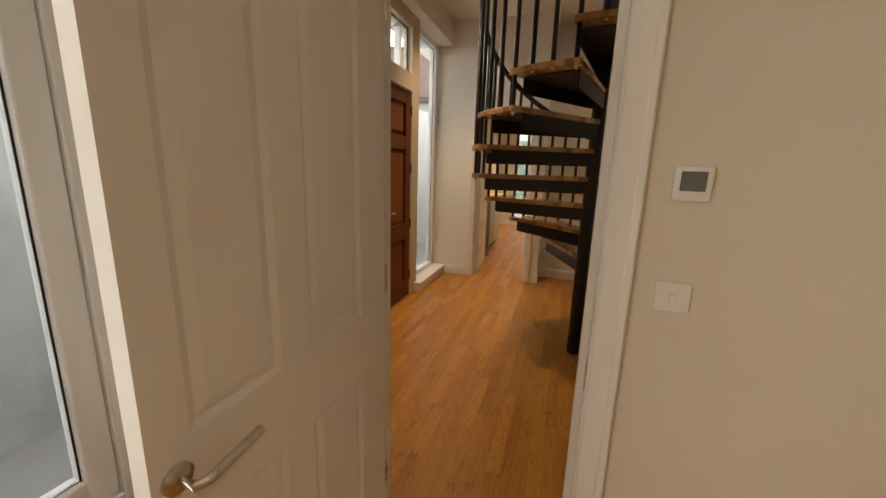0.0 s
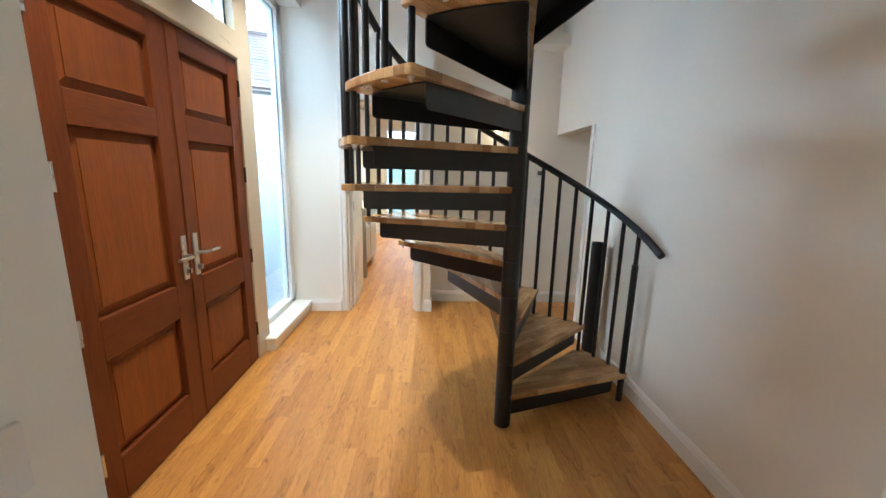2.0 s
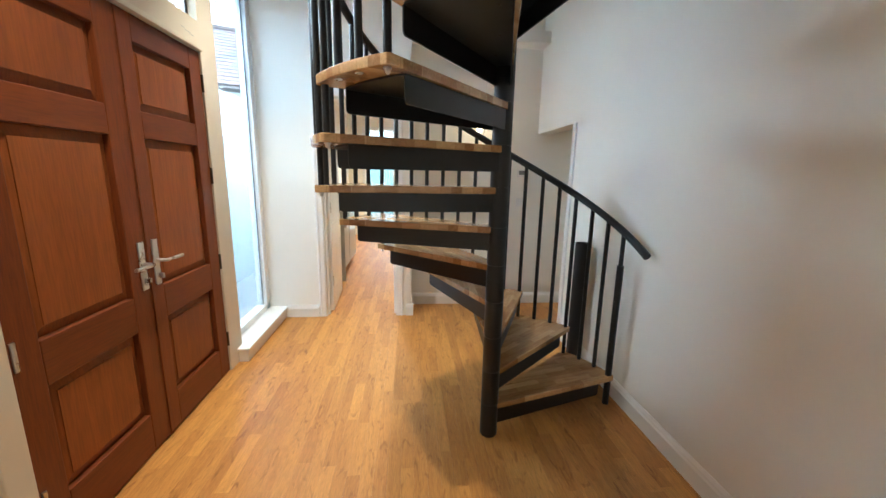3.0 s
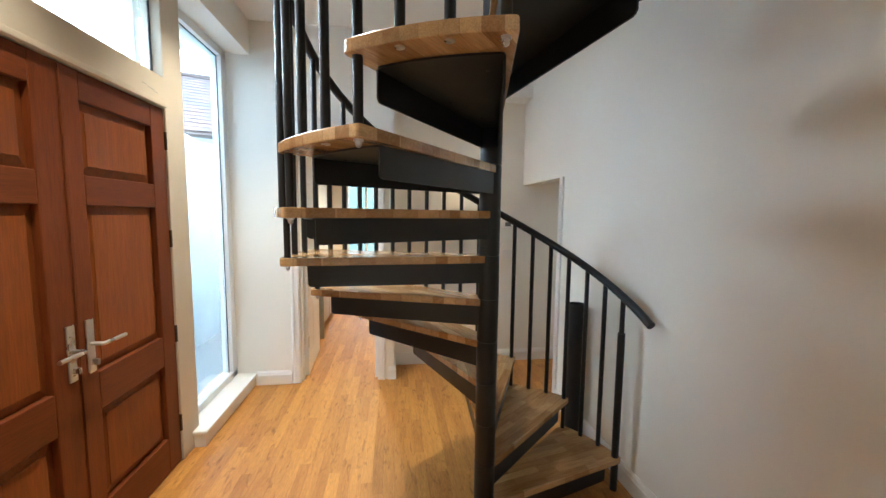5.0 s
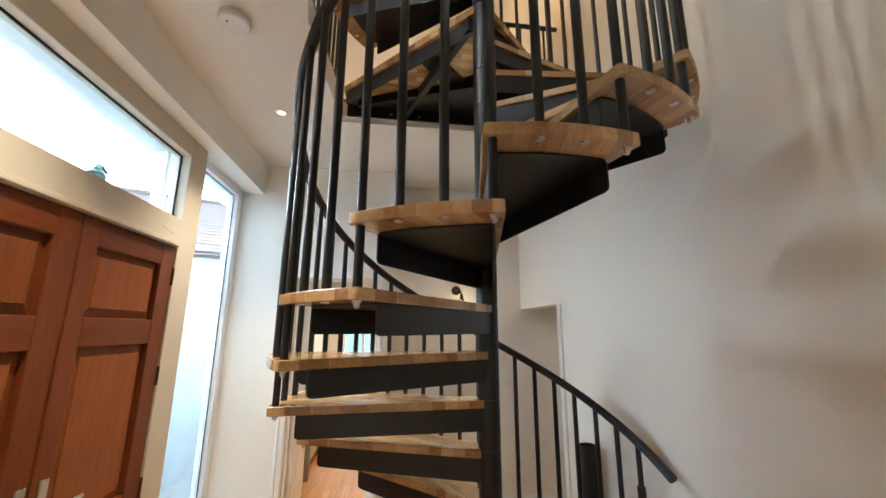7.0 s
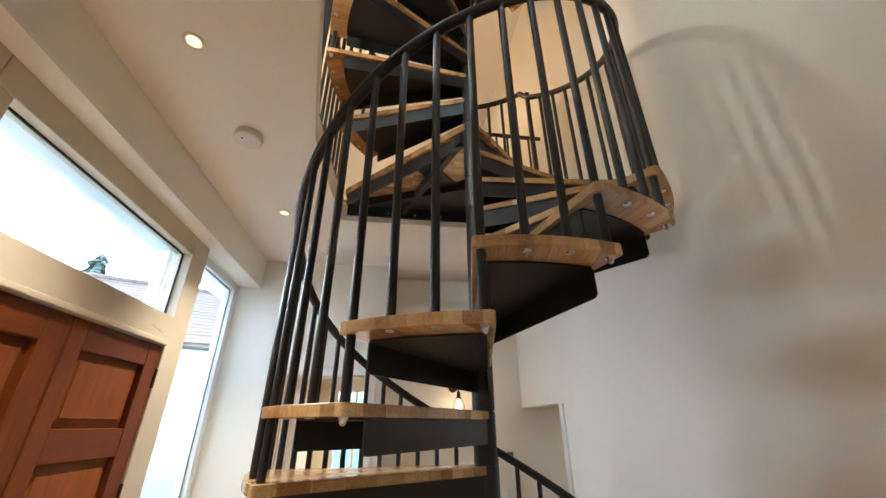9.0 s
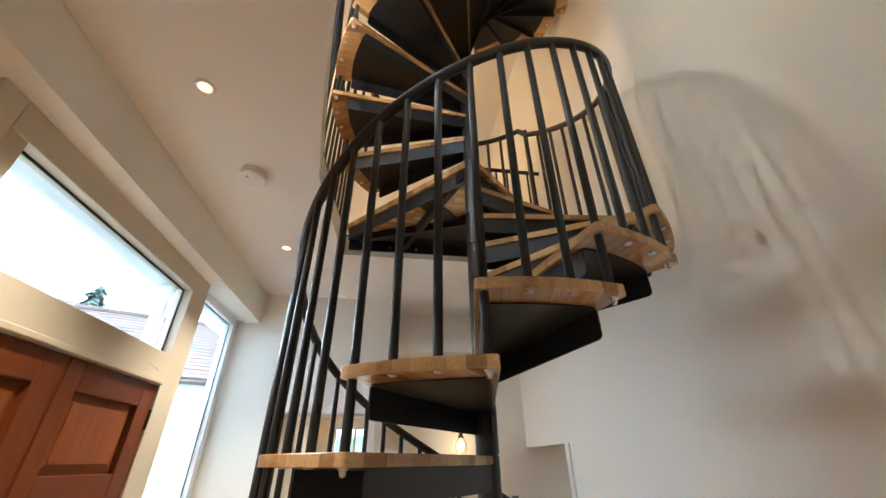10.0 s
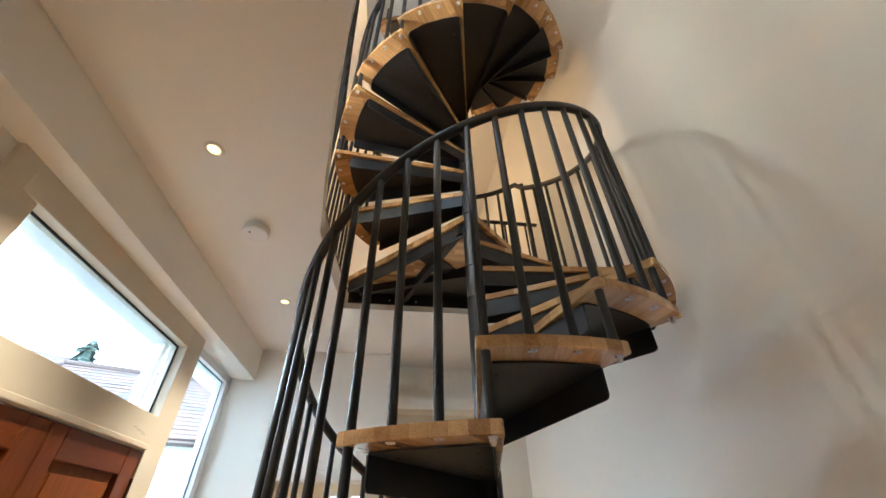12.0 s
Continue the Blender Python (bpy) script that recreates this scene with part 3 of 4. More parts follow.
# ---------- front doors ----------
def chamfered_panel(y0, y1, z0, z1, x_back, x_low, x_field, edge):
    """Raised and fielded panel: a flat centre with bevelled margins."""
    bm = bmesh.new()
    rings = [[(x_low, y0, z0), (x_low, y1, z0), (x_low, y1, z1), (x_low, y0, z1)],
             [(x_field, y0 + edge, z0 + edge), (x_field, y1 - edge, z0 + edge), (x_field, y1 - edge, z1 - edge), (x_field, y0 + edge, z1 - edge)]]
    back = [bm.verts.new((x_back, y, z)) for _, y, z in rings[0]]
    low = [bm.verts.new(p) for p in rings[0]]
    step = [bm.verts.new((x_field - 0.004, y, z)) for _, y, z in rings[1]]
    field = [bm.verts.new(p) for p in rings[1]]
    for a, b in ((back, low), (low, step), (step, field)):
        for i in range(4):
            bm.faces.new((a[i], a[(i + 1) % 4], b[(i + 1) % 4], b[i]))
    bm.faces.new(field)
    bm.faces.new(back[::-1])
    bmesh.ops.recalc_face_normals(bm, faces=bm.faces)
    return bm


def lever_handle(parent, y, z, way, x=XF):
    plate = part("handle", boxes((x, x + 0.009, y - 0.019, y + 0.019, z - 0.125, z + 0.105), bevel=0.003), M_STEEL, parent, "brushed steel lever handle on a long plate")
    part("lever", sweep([(x + 0.008, y, z), (x + 0.05, y, z), (x + 0.058, y + way * 0.006, z), (x + 0.060, y + way * 0.02, z), (x + 0.060, y + way * 0.125, z)], 0.0085, 12), M_STEEL, plate)
    part("thumb_turn", boxes((x + 0.009, x + 0.035, y - 0.006, y + 0.006, z - 0.092, z - 0.066), bevel=0.003), M_STEEL, plate)


def front_leaf(name, y0, y1, p0, p1, hinge_y, hinge_mat, label):
    """One leaf between y0 and y1, its panels between p0 and p1."""
    d = thing(name, (0, 0, 0), label, "door", kind="structure")
    x0, x1 = XF - 0.05, XF
    zs = [(0.008, 0.208), (0.636, 0.805), (1.527, 1.652), (1.956, 2.075)]
    for a, b in ((y0, p0), (p1, y1)):
        part("stile", boxes((x0, x1, a + 0.0005, b - 0.0005, 0.008, 2.075), bevel=0.004), M_DOOR_V, d)
    for a, b in zs:
        part("rail", boxes((x0, x1 - 0.0006, p0, p1, a, b), bevel=0.004), M_DOOR_H, d)
    for a, b in zip(zs, zs[1:]):
        part("panel", chamfered_panel(p0 - 0.004, p1 + 0.004, a[1] - 0.004, b[0] + 0.004, x0 + 0.008, x1 - 0.030, x1 - 0.014, 0.045), M_PANEL, d, "raised and fielded hardwood panel")
    for z in (0.24, 0.79, 1.35, 1.90):
        part("hinge", smooth(cyl(bmesh.new(), (x1 + 0.004, hinge_y, z - 0.05), (x1 + 0.004, hinge_y, z + 0.05), 0.0075, 12)), hinge_mat, d)
    return d


left_leaf = front_leaf("door_1", 2.195, 2.884, 2.304, 2.755, 2.212, M_STEEL, "varnished red hardwood panelled front door, closed")
right_leaf = front_leaf("door_2", 2.888, 3.552, 2.972, 3.435, 3.553, M_BRASS, "varnished red hardwood panelled front door, closed")
lever_handle(left_leaf, 2.835, 0.945, -1)
lever_handle(right_leaf, 2.931, 0.945, 1)
part("astragal", boxes((XF, XF + 0.006, 2.874, 2.890, 0.01, 2.07), bevel=0.002), M_DOOR_V, right_leaf)

# painted timber door set with fanlight and side light
dset = thing("window_1", (0, 0, 0), "cream painted timber door frame with fanlight and tall side window", "window", kind="structure")
FX0, FX1 = -1.50, -1.395
for a, b, z0, z1 in ((2.10, 2.192, 0, 2.79), (3.555, 3.745, 0.0, 2.79)):
    part("post", boxes((FX0, FX1, a, b, z0, z1), bevel=0.005), M_CREAM, dset)
part("transom", boxes((FX0, FX1 + 0.004, 2.192, 3.555, 2.08, 2.245), bevel=0.004), M_CREAM, dset)
part("transom_lip", boxes((FX1, FX1 + 0.014, 2.192, 3.555, 2.08, 2.106), bevel=0.004), M_CREAM, dset)
for y, z, L in ((3.40, 2.15, 0.06), (3.44, 2.142, 0.045), (3.36, 2.158, 0.035)):
    part("paint_crack", boxes((FX1 + 0.003, FX1 + 0.0046, y, y + L, z, z + 0.0022)), M_GROUND, dset, "fine dark crack in the paint")
part("head", boxes((FX0, FX1, 2.192, 3.555, 2.656, 2.79), bevel=0.004), M_CREAM, dset)
part("gasket", boxes((-1.452, -1.446, 2.268, 3.552, 2.646, 2.656), (-1.452, -1.446, 3.541, 3.552, 2.245, 2.656), (-1.452, -1.446, 2.268, 3.552, 2.245, 2.249)), M_RUBBER, dset, "black glazing gasket")
part("bead", boxes((-1.50, -1.40, 2.192, 2.268, 2.245, 2.656), bevel=0.003), M_CREAM, dset)
fan = part("pane", boxes((-1.462, -1.453, 2.26, 3.552, 2.24, 2.68)), M_GLASS, dset, "fanlight glass, tinted to dim the outside view")
fan.visible_shadow = False
part("outer_head", boxes((-1.615, -1.535, 2.15, 3.60, 2.685, 2.858), bevel=0.003), M_UPVC, dset, "white outer window head")
part("outer_jamb", boxes((-1.60, -1.535, 3.555, 3.60, 2.24, 2.683), bevel=0.003), M_UPVC, dset)
# side light
part("side_frame", boxes((-1.56, -1.47, 3.745, 3.775, 0.11, 2.765), (-1.56, -1.47, 4.475, 4.555, 0.11, 2.765), (-1.56, -1.47, 3.745, 4.555, 2.725, 2.785), (-1.56, -1.47, 3.745, 4.555, 0.105, 0.16), bevel=0.004), M_UPVC, dset, "white side window frame")
part("gasket", boxes((-1.506, -1.502, 4.468, 4.475, 0.16, 2.725), (-1.506, -1.502, 3.775, 4.475, 2.719, 2.725)), M_RUBBER, dset)
pane = part("pane", boxes((-1.518, -1.509, 3.77, 4.48, 0.15, 2.73)), M_GLASS, dset, "tall side glass, tinted to dim the outside view")
pane.visible_shadow = False
sill = part("sill", boxes((-1.56, -1.31, 3.66, YF - 0.001, 0.085, 0.112), bevel=0.008), M_WHITE, dset, "white painted low window board")
part("sill_front", boxes((-1.56, -1.327, 3.675, YF - 0.001, 0.0, 0.085), bevel=0.003), M_WHITE, sill)
part("sill_bead", boxes((-1.327, -1.321, 3.672, YF - 0.001, 0.06, 0.085), bevel=0.002), M_WHITE, sill)


# ---------- doorways: linings, stops and architraves ----------
def architrave(name, x0, x1, y, out, z_head, w=0.068):
    """Moulded white trim round an opening in a wall along x; out: -1 or 1, the side of y that it faces."""
    t = thing(name, (0, 0, 0), "white painted moulded architrave round a doorway", "architrave", kind="structure")
    def strip(a, b, z0, z1):
        bm = boxes((a, b, min(y, y + out * 0.014), max(y, y + out * 0.014), z0, z1), bevel=0.003)
        return bm
    part("leg", strip(x0 - w, x0 - 0.006, 0, z_head + w), M_WHITE, t)
    part("leg", strip(x1 + 0.006, x1 + w, 0, z_head + w), M_WHITE, t)
    part("head", strip(x0 - 0.006, x1 + 0.006, z_head + 0.006, z_head + w), M_WHITE, t)
    for a, b in ((x0 - w + 0.004, x0 - w + 0.024), (x1 + w - 0.024, x1 + w - 0.004)):
        bm = boxes((a, b, min(y + out * 0.0125, y + out * 0.020), max(y + out * 0.0125, y + out * 0.020), 0, z_head + w - 0.004), bevel=0.003)
        part("moulding", bm, M_WHITE, t)
    return t


def lining(name, x0, x1, y0, y1, z_head, stop_y):
    t = thing(name, (0, 0, 0), "white painted door lining with a stop", "door frame", kind="structure")
    part("jamb", boxes((x0 - 0.02, x0, y0 - 0.002, y1 + 0.002, 0, z_head)), M_WHITE, t)
    part("jamb", boxes((x1, x1 + 0.02, y0 - 0.002, y1 + 0.002, 0, z_head)), M_WHITE, t)
    part("head", boxes((x0 - 0.02, x1 + 0.02, y0 - 0.002, y1 + 0.002, z_head, z_head + 0.025)), M_WHITE, t)
    part("stop", boxes((x0, x0 + 0.02, stop_y, stop_y + 0.03, 0, z_head), bevel=0.002), M_WHITE, t)
    part("stop", boxes((x1 - 0.023, x1, stop_y, stop_y + 0.03, 0, z_head), bevel=0.002), M_WHITE, t)
    part("stop", boxes((x0 + 0.02, x1 - 0.023, stop_y, stop_y + 0.03, z_head - 0.012, z_head), bevel=0.002), M_WHITE, t)
    return t


near_lining = lining("door_frame_near", -0.48, 0.217, YN0, YN1, 2.03, 1.06)
part("strike_plate", boxes((0.2145, 0.217, 1.035, 1.056, 0.71, 0.80)), M_STEEL, near_lining, "steel strike plate")
architrave("trim_near", -0.48, 0.217, YN0, -1, 2.03, 0.084)
architrave("trim_near_hall", -0.48, 0.217, YN1, 1, 2.03)
far_lining = lining("door_frame_far", -0.943, -0.275, YF, YF + 0.13, 2.035, YF + 0.05)
architrave("trim_far", -0.943, -0.275, YF, -1, 2.035)
trimr = thing("trim_recess", (0, 0, 0), "white painted lining in the low wall opening", "door frame", kind="structure")
part("jamb", boxes((XR - 0.014, XR + 0.144, 3.97, 4.027, 0, 1.802), bevel=0.003), M_WHITE, trimr)
part("keeper", boxes((XR + 0.05, XR + 0.075, 4.027, 4.031, 0.93, 0.99)), M_STEEL, trimr)


def panel_door(name, length, label, rows, cols):
    """A moulded white door leaf along local +x from the hinge, face towards local -y."""
    d = thing(name, (0, 0, 0), label, "door", kind="structure")
    bm = bmesh.new()
    box(bm, 0, length, -0.012, 0.012, 0.006, 2.02)
    leaf = part("leaf", bm, M_WHITE, d)
    xs = [0.0] + [v for c in cols for v in c] + [length]
    for side in (-1, 1):
        y0, y1 = (-0.019, -0.012) if side < 0 else (0.012, 0.019)
        fr = bmesh.new()
        for a, b in zip(xs[::2], xs[1::2]):
            box(fr, a, b, y0, y1, 0.006, 2.02)
        zs = [0.006] + [v for r in rows for v in r] + [2.02]
        for c in cols:
            for a, b in zip(zs[::2], zs[1::2]):
                box(fr, c[0], c[1], y0, y1, a, b)
        part("frame_face", fr, M_WHITE, leaf)
        for c in cols:
            for r in rows:
                p = bmesh.new()
                e = 0.038
                o = [(c[0], r[0]), (c[1], r[0]), (c[1], r[1]), (c[0], r[1])]
                n = [(c[0] + e, r[0] + e), (c[1] - e, r[0] + e), (c[1] - e, r[1] - e), (c[0] + e, r[1] - e)]
                g = [(c[0] + 0.016, r[0] + 0.016), (c[1] - 0.016, r[0] + 0.016), (c[1] - 0.016, r[1] - 0.016), (c[0] + 0.016, r[1] - 0.016)]
                hi, lo = 0.0185 * side, 0.0125 * side
                A = [p.verts.new((x, hi, z)) for x, z in o]
                G = [p.verts.new((x, lo, z)) for x, z in g]
                N = [p.verts.new((x, hi - 0.001 * side, z)) for x, z in n]
                for u, v in ((A, G), (G, N)):
                    for i in range(4):
                        p.faces.new((u[i], u[(i + 1) % 4], v[(i + 1) % 4], v[i]))
                p.faces.new(N)
                bmesh.ops.recalc_face_normals(p, faces=p.faces)
                part("panel", p, M_WHITE, leaf)
    return d


ROWS_P = [(0.19, 0.665), (0.86, 1.80)]
white_door = panel_door("door_3", 0.765, "white moulded panel door standing open into the room", [(0.19, 0.735), (0.92, 1.80)], [(0.15, 0.385), (0.48, 0.695)])
white_door.matrix_basis = pose(-0.458, 1.0, 0, 0, 0, -91)
h = part("handle", lathe([(0.0, 0.010), (0.018, 0.010), (0.026, 0.006), (0.026, 0.0)], 24), M_STEEL, white_door, "polished steel lever handle", pose(0.725, 0.019, 0.86, -90))
part("lever", sweep([(0.0, 0.0, 0.006), (0.0, 0.0, 0.042), (-0.012, -0.002, 0.05), (-0.03, -0.004, 0.052), (-0.125, -0.016, 0.052)], 0.009, 12), M_STEEL, h)
part("escutcheon", lathe([(0.0, 0.006), (0.02, 0.006), (0.024, 0.0)], 20), M_STEEL, white_door, "", pose(0.725, 0.019, 0.77, -90))
for z in (0.25, 1.0, 1.78):
    part("hinge", smooth(cyl(bmesh.new(), (-0.006, 0.02, z - 0.045), (-0.006, 0.02, z + 0.045), 0.006, 10)), M_STEEL, white_door)
far_door = panel_door("door_4", 0.70, "white moulded panel door standing open to the kitchen", ROWS_P, [(0.08, 0.31), (0.40, 0.63)])
far_door.matrix_basis = pose(-0.925, YF + 0.14, 0, 0, 0, 93)
h2 = part("handle", lathe([(0.0, 0.010), (0.018, 0.010), (0.026, 0.006), (0.026, 0.0)], 20), M_STEEL, far_door, "steel lever handle", pose(0.64, -0.019, 0.96, 90))
part("lever", sweep([(0, 0, 0.006), (0, 0, 0.045), (-0.02, 0, 0.05), (-0.115, 0, 0.05)], 0.008, 10), M_STEEL, h2)
for z in (0.32, 1.05, 1.8):
    part("hinge", boxes((-0.012, 0.004, -0.026, -0.019, z - 0.05, z + 0.05), bevel=0.002), M_STEEL, far_door)

# ---------- small fittings ----------
def plate(name, w, hgt, label, category, m, rocker=True, group=""):
    """A wall plate, face towards local -y."""
    t = thing(name, (0, 0, 0), label, category, group)
    part("plate", boxes((-w / 2, w / 2, -0.009, 0, -hgt / 2, hgt / 2), bevel=0.003), M_PLASTIC, t)
    if rocker:
        part("rocker", boxes((-0.008, 0.008, -0.013, -0.008, -0.012, 0.012), bevel=0.002), M_PLASTIC, t)
    t.matrix_basis = m
    return t


def thermostat(name, w, hgt, m, label):
    t = thing(name, (0, 0, 0), label, "thermostat")
    part("casing", boxes((-w / 2, w / 2, -0.017, 0, -hgt / 2, hgt / 2), bevel=0.004), M_PLASTIC, t)
    part("display", boxes((-w * 0.34, w * 0.34, -0.0185, -0.016, -hgt * 0.20, hgt * 0.36), bevel=0.0008), M_SCREEN, t, "grey display")
    t.matrix_basis = m
    return t


thermostat("thermostat", 0.084, 0.086, pose(0.404, YN0, 1.342, 0, 0, 0), "white wall thermostat with a grey screen")
plate("light_switch", 0.086, 0.082, "white single light switch beside the doorway", "switch", pose(0.401, YN0, 1.044))
plate("light_switch", 0.084, 0.087, "white light switch on the pier", "switch", pose(-0.612, 1.247, 1.064, 0, 0, 90))
thermostat("thermostat", 0.088, 0.075, pose(1.013, YB, 1.408), "white thermostat on the back wall")
plate("light_switch", 0.09, 0.085, "white double switch below the thermostat", "switch", pose(1.015, YB, 1.107))


def downlight(x, y, z):
    t = thing("downlight", (x, y, z), "lit recessed ceiling downlight with a white ring", "downlight", "ceiling downlights")
    part("ring", lathe([(0.027, -0.004), (0.032, -0.007), (0.040, -0.005), (0.042, 0.0)], 28), M_PLASTIC, t)
    part("lens", lathe([(0.0, -0.003), (0.026, -0.003), (0.028, -0.001)], 24), M_LAMPON, t, "glowing warm lens")


for x, y in LIGHTS:
    downlight(x, y, ZC)
alarm = thing("smoke_alarm", (-0.905, 2.82, ZC), "white round smoke alarm on the ceiling", "smoke alarm")
part("base", lathe([(0.067, 0.0), (0.067, -0.014), (0.063, -0.015), (0.061, -0.020)], 32), M_PLASTIC, alarm)
part("cover", lathe([(0.061, -0.020), (0.069, -0.021), (0.071, -0.025), (0.069, -0.039), (0.063, -0.0435), (0.0, -0.0455)], 36), M_PLASTIC, alarm)
part("button", lathe([(0.0, -0.0465), (0.005, -0.046), (0.006, -0.0435)], 12, ), M_RUBBER, alarm, "", Matrix.Translation((-0.02, -0.025, 0)))


def wall_lamp(place, turn, label):
    t = thing("wall_lamp", (0, 0, 0), label, "wall lamp")
    part("back_plate", lathe([(0.0, 0.022), (0.035, 0.020), (0.045, 0.012), (0.045, 0.0)], 28), M_BRASS, t, "", pose(-0.03, 0, 0.15, 90))
    part("arm", sweep([(-0.03, -0.018, 0.15), (-0.03, -0.07, 0.155), (-0.02, -0.115, 0.15), (-0.005, -0.14, 0.125), (0, -0.145, 0.10)], 0.006, 10), M_BRASS, t)
    part("holder", lathe([(0.0, 0.105), (0.012, 0.105), (0.016, 0.09), (0.016, 0.06), (0.026, 0.055), (0.026, 0.045)], 20), M_BRASS, t, "aged brass lamp holder", Matrix.Translation((0, -0.145, 0)))
    globe = part("shade", lathe([(0.020, 0.048), (0.028, 0.036), (0.045, 0.015), (0.053, -0.015), (0.050, -0.045), (0.036, -0.07), (0.034, -0.069), (0.047, -0.044), (0.050, -0.015), (0.042, 0.014), (0.026, 0.034), (0.018, 0.047)], 28), M_CLEAR, t, "glass tinted to dim the outside view globe", Matrix.Translation((0, -0.145, 0)))
    globe.visible_shadow = False
    part("filament", lathe([(0.0, 0.03), (0.008, 0.025), (0.012, 0.0), (0.010, -0.025), (0.0, -0.035)], 14), M_BULB, t, "glowing filament bulb", Matrix.Translation((0, -0.145, 0))).visible_shadow = False
    t.matrix_basis = pose(*place, 0, 0, turn)
    return t


wall_lamp((0.53, YB, 1.83), 0, "aged brass wall lamp with a glass tinted to dim the outside view globe, lit")
wall_lamp((-0.93, 3.41, 4.925), 90, "aged brass wall lamp on the upper landing, lit")

# Fixture added round the assumed landing bulb; its form is not known.
wall_lamp((-0.93, 2.12, 3.71), 90, "assumed aged brass low wall lamp on the upper landing, unseen, lit")

tube = thing("cardboard_tube", (1.083, 3.53, 0), "tall black cylindrical tube standing by the wall", "tube")
part("wall", lathe([(0.050, 0.0), (0.050, 0.925), (0.046, 0.925), (0.046, 0.02), (0.0, 0.02)], 32), M_RUBBER, tube)

# ---------- kitchen seen through the doorway ----------
unit = thing("base_cabinet", (-1.66, 5.78, 0), "white kitchen base unit with a grey end panel", "cabinet")
part("carcass", boxes((0.195, 0.64, 0.02, 0.62, 0.10, 0.86), bevel=0.002), M_WHITE, unit)
part("end_panel", boxes((0.195, 0.70, -0.002, 0.018, 0.0, 0.90), bevel=0.002), M_GREY, unit, "brushed grey end panel")
part("door", boxes((0.641, 0.66, 0.03, 0.61, 0.12, 0.85), bevel=0.002), M_GREY, unit)
part("plinth", boxes((0.195, 0.58, 0.02, 0.62, 0.0, 0.10)), M_RUBBER, unit)
unit2 = thing("base_cabinet", (-1.66, 6.42, 0), "grey fronted kitchen base unit", "cabinet")
part("carcass", boxes((0.195, 0.64, 0.0, 0.62, 0.10, 0.86), bevel=0.002), M_WHITE, unit2)
part("door", boxes((0.641, 0.66, 0.01, 0.61, 0.12, 0.85), bevel=0.002), M_GREY, unit2)
part("plinth", boxes((0.195, 0.58, 0.0, 0.62, 0.0, 0.10)), M_RUBBER, unit2)
tagged(part("worktop", boxes((-1.465, -0.95, 5.76, 7.06, 0.902, 0.935), bevel=0.004), M_WHITE), "white kitchen worktop over the base units", "worktop")

french = thing("window_2", (0, 0, 0), "white framed glazed garden door at the kitchen end", "window", kind="structure")
part("frame", boxes((-1.16, -1.09, 9.56, 9.66, 0.0, 2.35), (-0.36, -0.29, 9.56, 9.66, 0.0, 2.35), (-1.09, -0.36, 9.56, 9.66, 2.27, 2.35), (-1.09, -0.36, 9.56, 9.66, 0.0, 0.16), bevel=0.005), M_UPVC, french)
part("glazing_bar", boxes((-0.75, -0.70, 9.58, 9.64, 0.16, 2.27), bevel=0.004), M_UPVC, french)
gp = part("pane", boxes((-1.095, -0.355, 9.605, 9.613, 0.15, 2.28)), M_GLASS, french, "glass tinted to dim the outside view")
gp.visible_shadow = False
skirting("baseboard", (-1.47, 9.6), (-1.16, 9.6), (0, -1))

# glazed door of the first room, lengthened out of view so daylight reaches the jamb
patio = thing("window_3", (0, 0, 0), "white framed glazed garden door in the room", "window", kind="structure")
part("frame", boxes((-1.60, -1.455, 0.745, 0.83, 0.0, 2.15), (-1.60, -1.455, -2.2, -2.13, 0.0, 2.15), (-1.60, -1.455, -2.13, 0.745, 2.09, 2.15), (-1.60, -1.455, -2.13, 0.745, 0.0, 0.06), bevel=0.006), M_UPVC, patio)
part("sash", boxes((-1.56, -1.475, 0.645, 0.744, 0.06, 2.09), (-1.56, -1.475, -2.13, -2.04, 0.06, 2.09), (-1.56, -1.475, -2.04, 0.645, 2.0, 2.09), (-1.56, -1.475, -2.04, 0.645, 0.06, 0.19), bevel=0.008), M_UPVC, patio)
part("gasket", boxes((-1.505, -1.50, 0.639, 0.645, 0.19, 2.0), (-1.505, -1.50, -2.04, 0.645, 0.185, 0.191)), M_RUBBER, patio)
pp = part("pane", boxes((-1.520, -1.511, -2.045, 0.65, 0.185, 2.005)), M_GLASS, patio, "glass tinted to dim the outside view")
pp.visible_shadow = False

# landing window upstairs, unseen, added to bring daylight to the stair wall
assumed_landing_window = thing("window_4", (0, 0, 0), "assumed white framed window on the upper landing, out of view", "window", kind="structure")
part("frame", boxes((-0.90, -0.85, 1.03, 1.09, 4.0, 5.5), (-0.41, -0.36, 1.03, 1.09, 4.0, 5.5), (-0.85, -0.41, 1.03, 1.09, 4.0, 4.05), (-0.85, -0.41, 1.03, 1.09, 5.45, 5.5), bevel=0.004), M_UPVC, assumed_landing_window)
lp = part("pane", boxes((-0.853, -0.407, 1.056, 1.064, 4.047, 5.453)), M_GLASS, assumed_landing_window, "glass tinted to dim the outside view")
lp.visible_shadow = False
part("sill", boxes((-0.92, -0.34, 1.09, 1.18, 3.975, 4.0), bevel=0.004), M_WHITE, assumed_landing_window)

# door upstairs
updoor = thing("door_5", (0, 0, 0), "white painted upper landing door in its frame", "door", kind="structure")
part("leaf", boxes((0.47, 1.11, 5.93, 5.97, Z1 + 0.005, Z1 + 2.0)), M_WHITE, updoor)
part("frame", boxes((0.42, 0.47, 5.88, 6.0, Z1, Z1 + 2.05), (1.11, 1.16, 5.88, 6.0, Z1, Z1 + 2.05), (0.47, 1.11, 5.88, 6.0, Z1 + 2.0, Z1 + 2.05), bevel=0.003), M_WHITE, updoor)

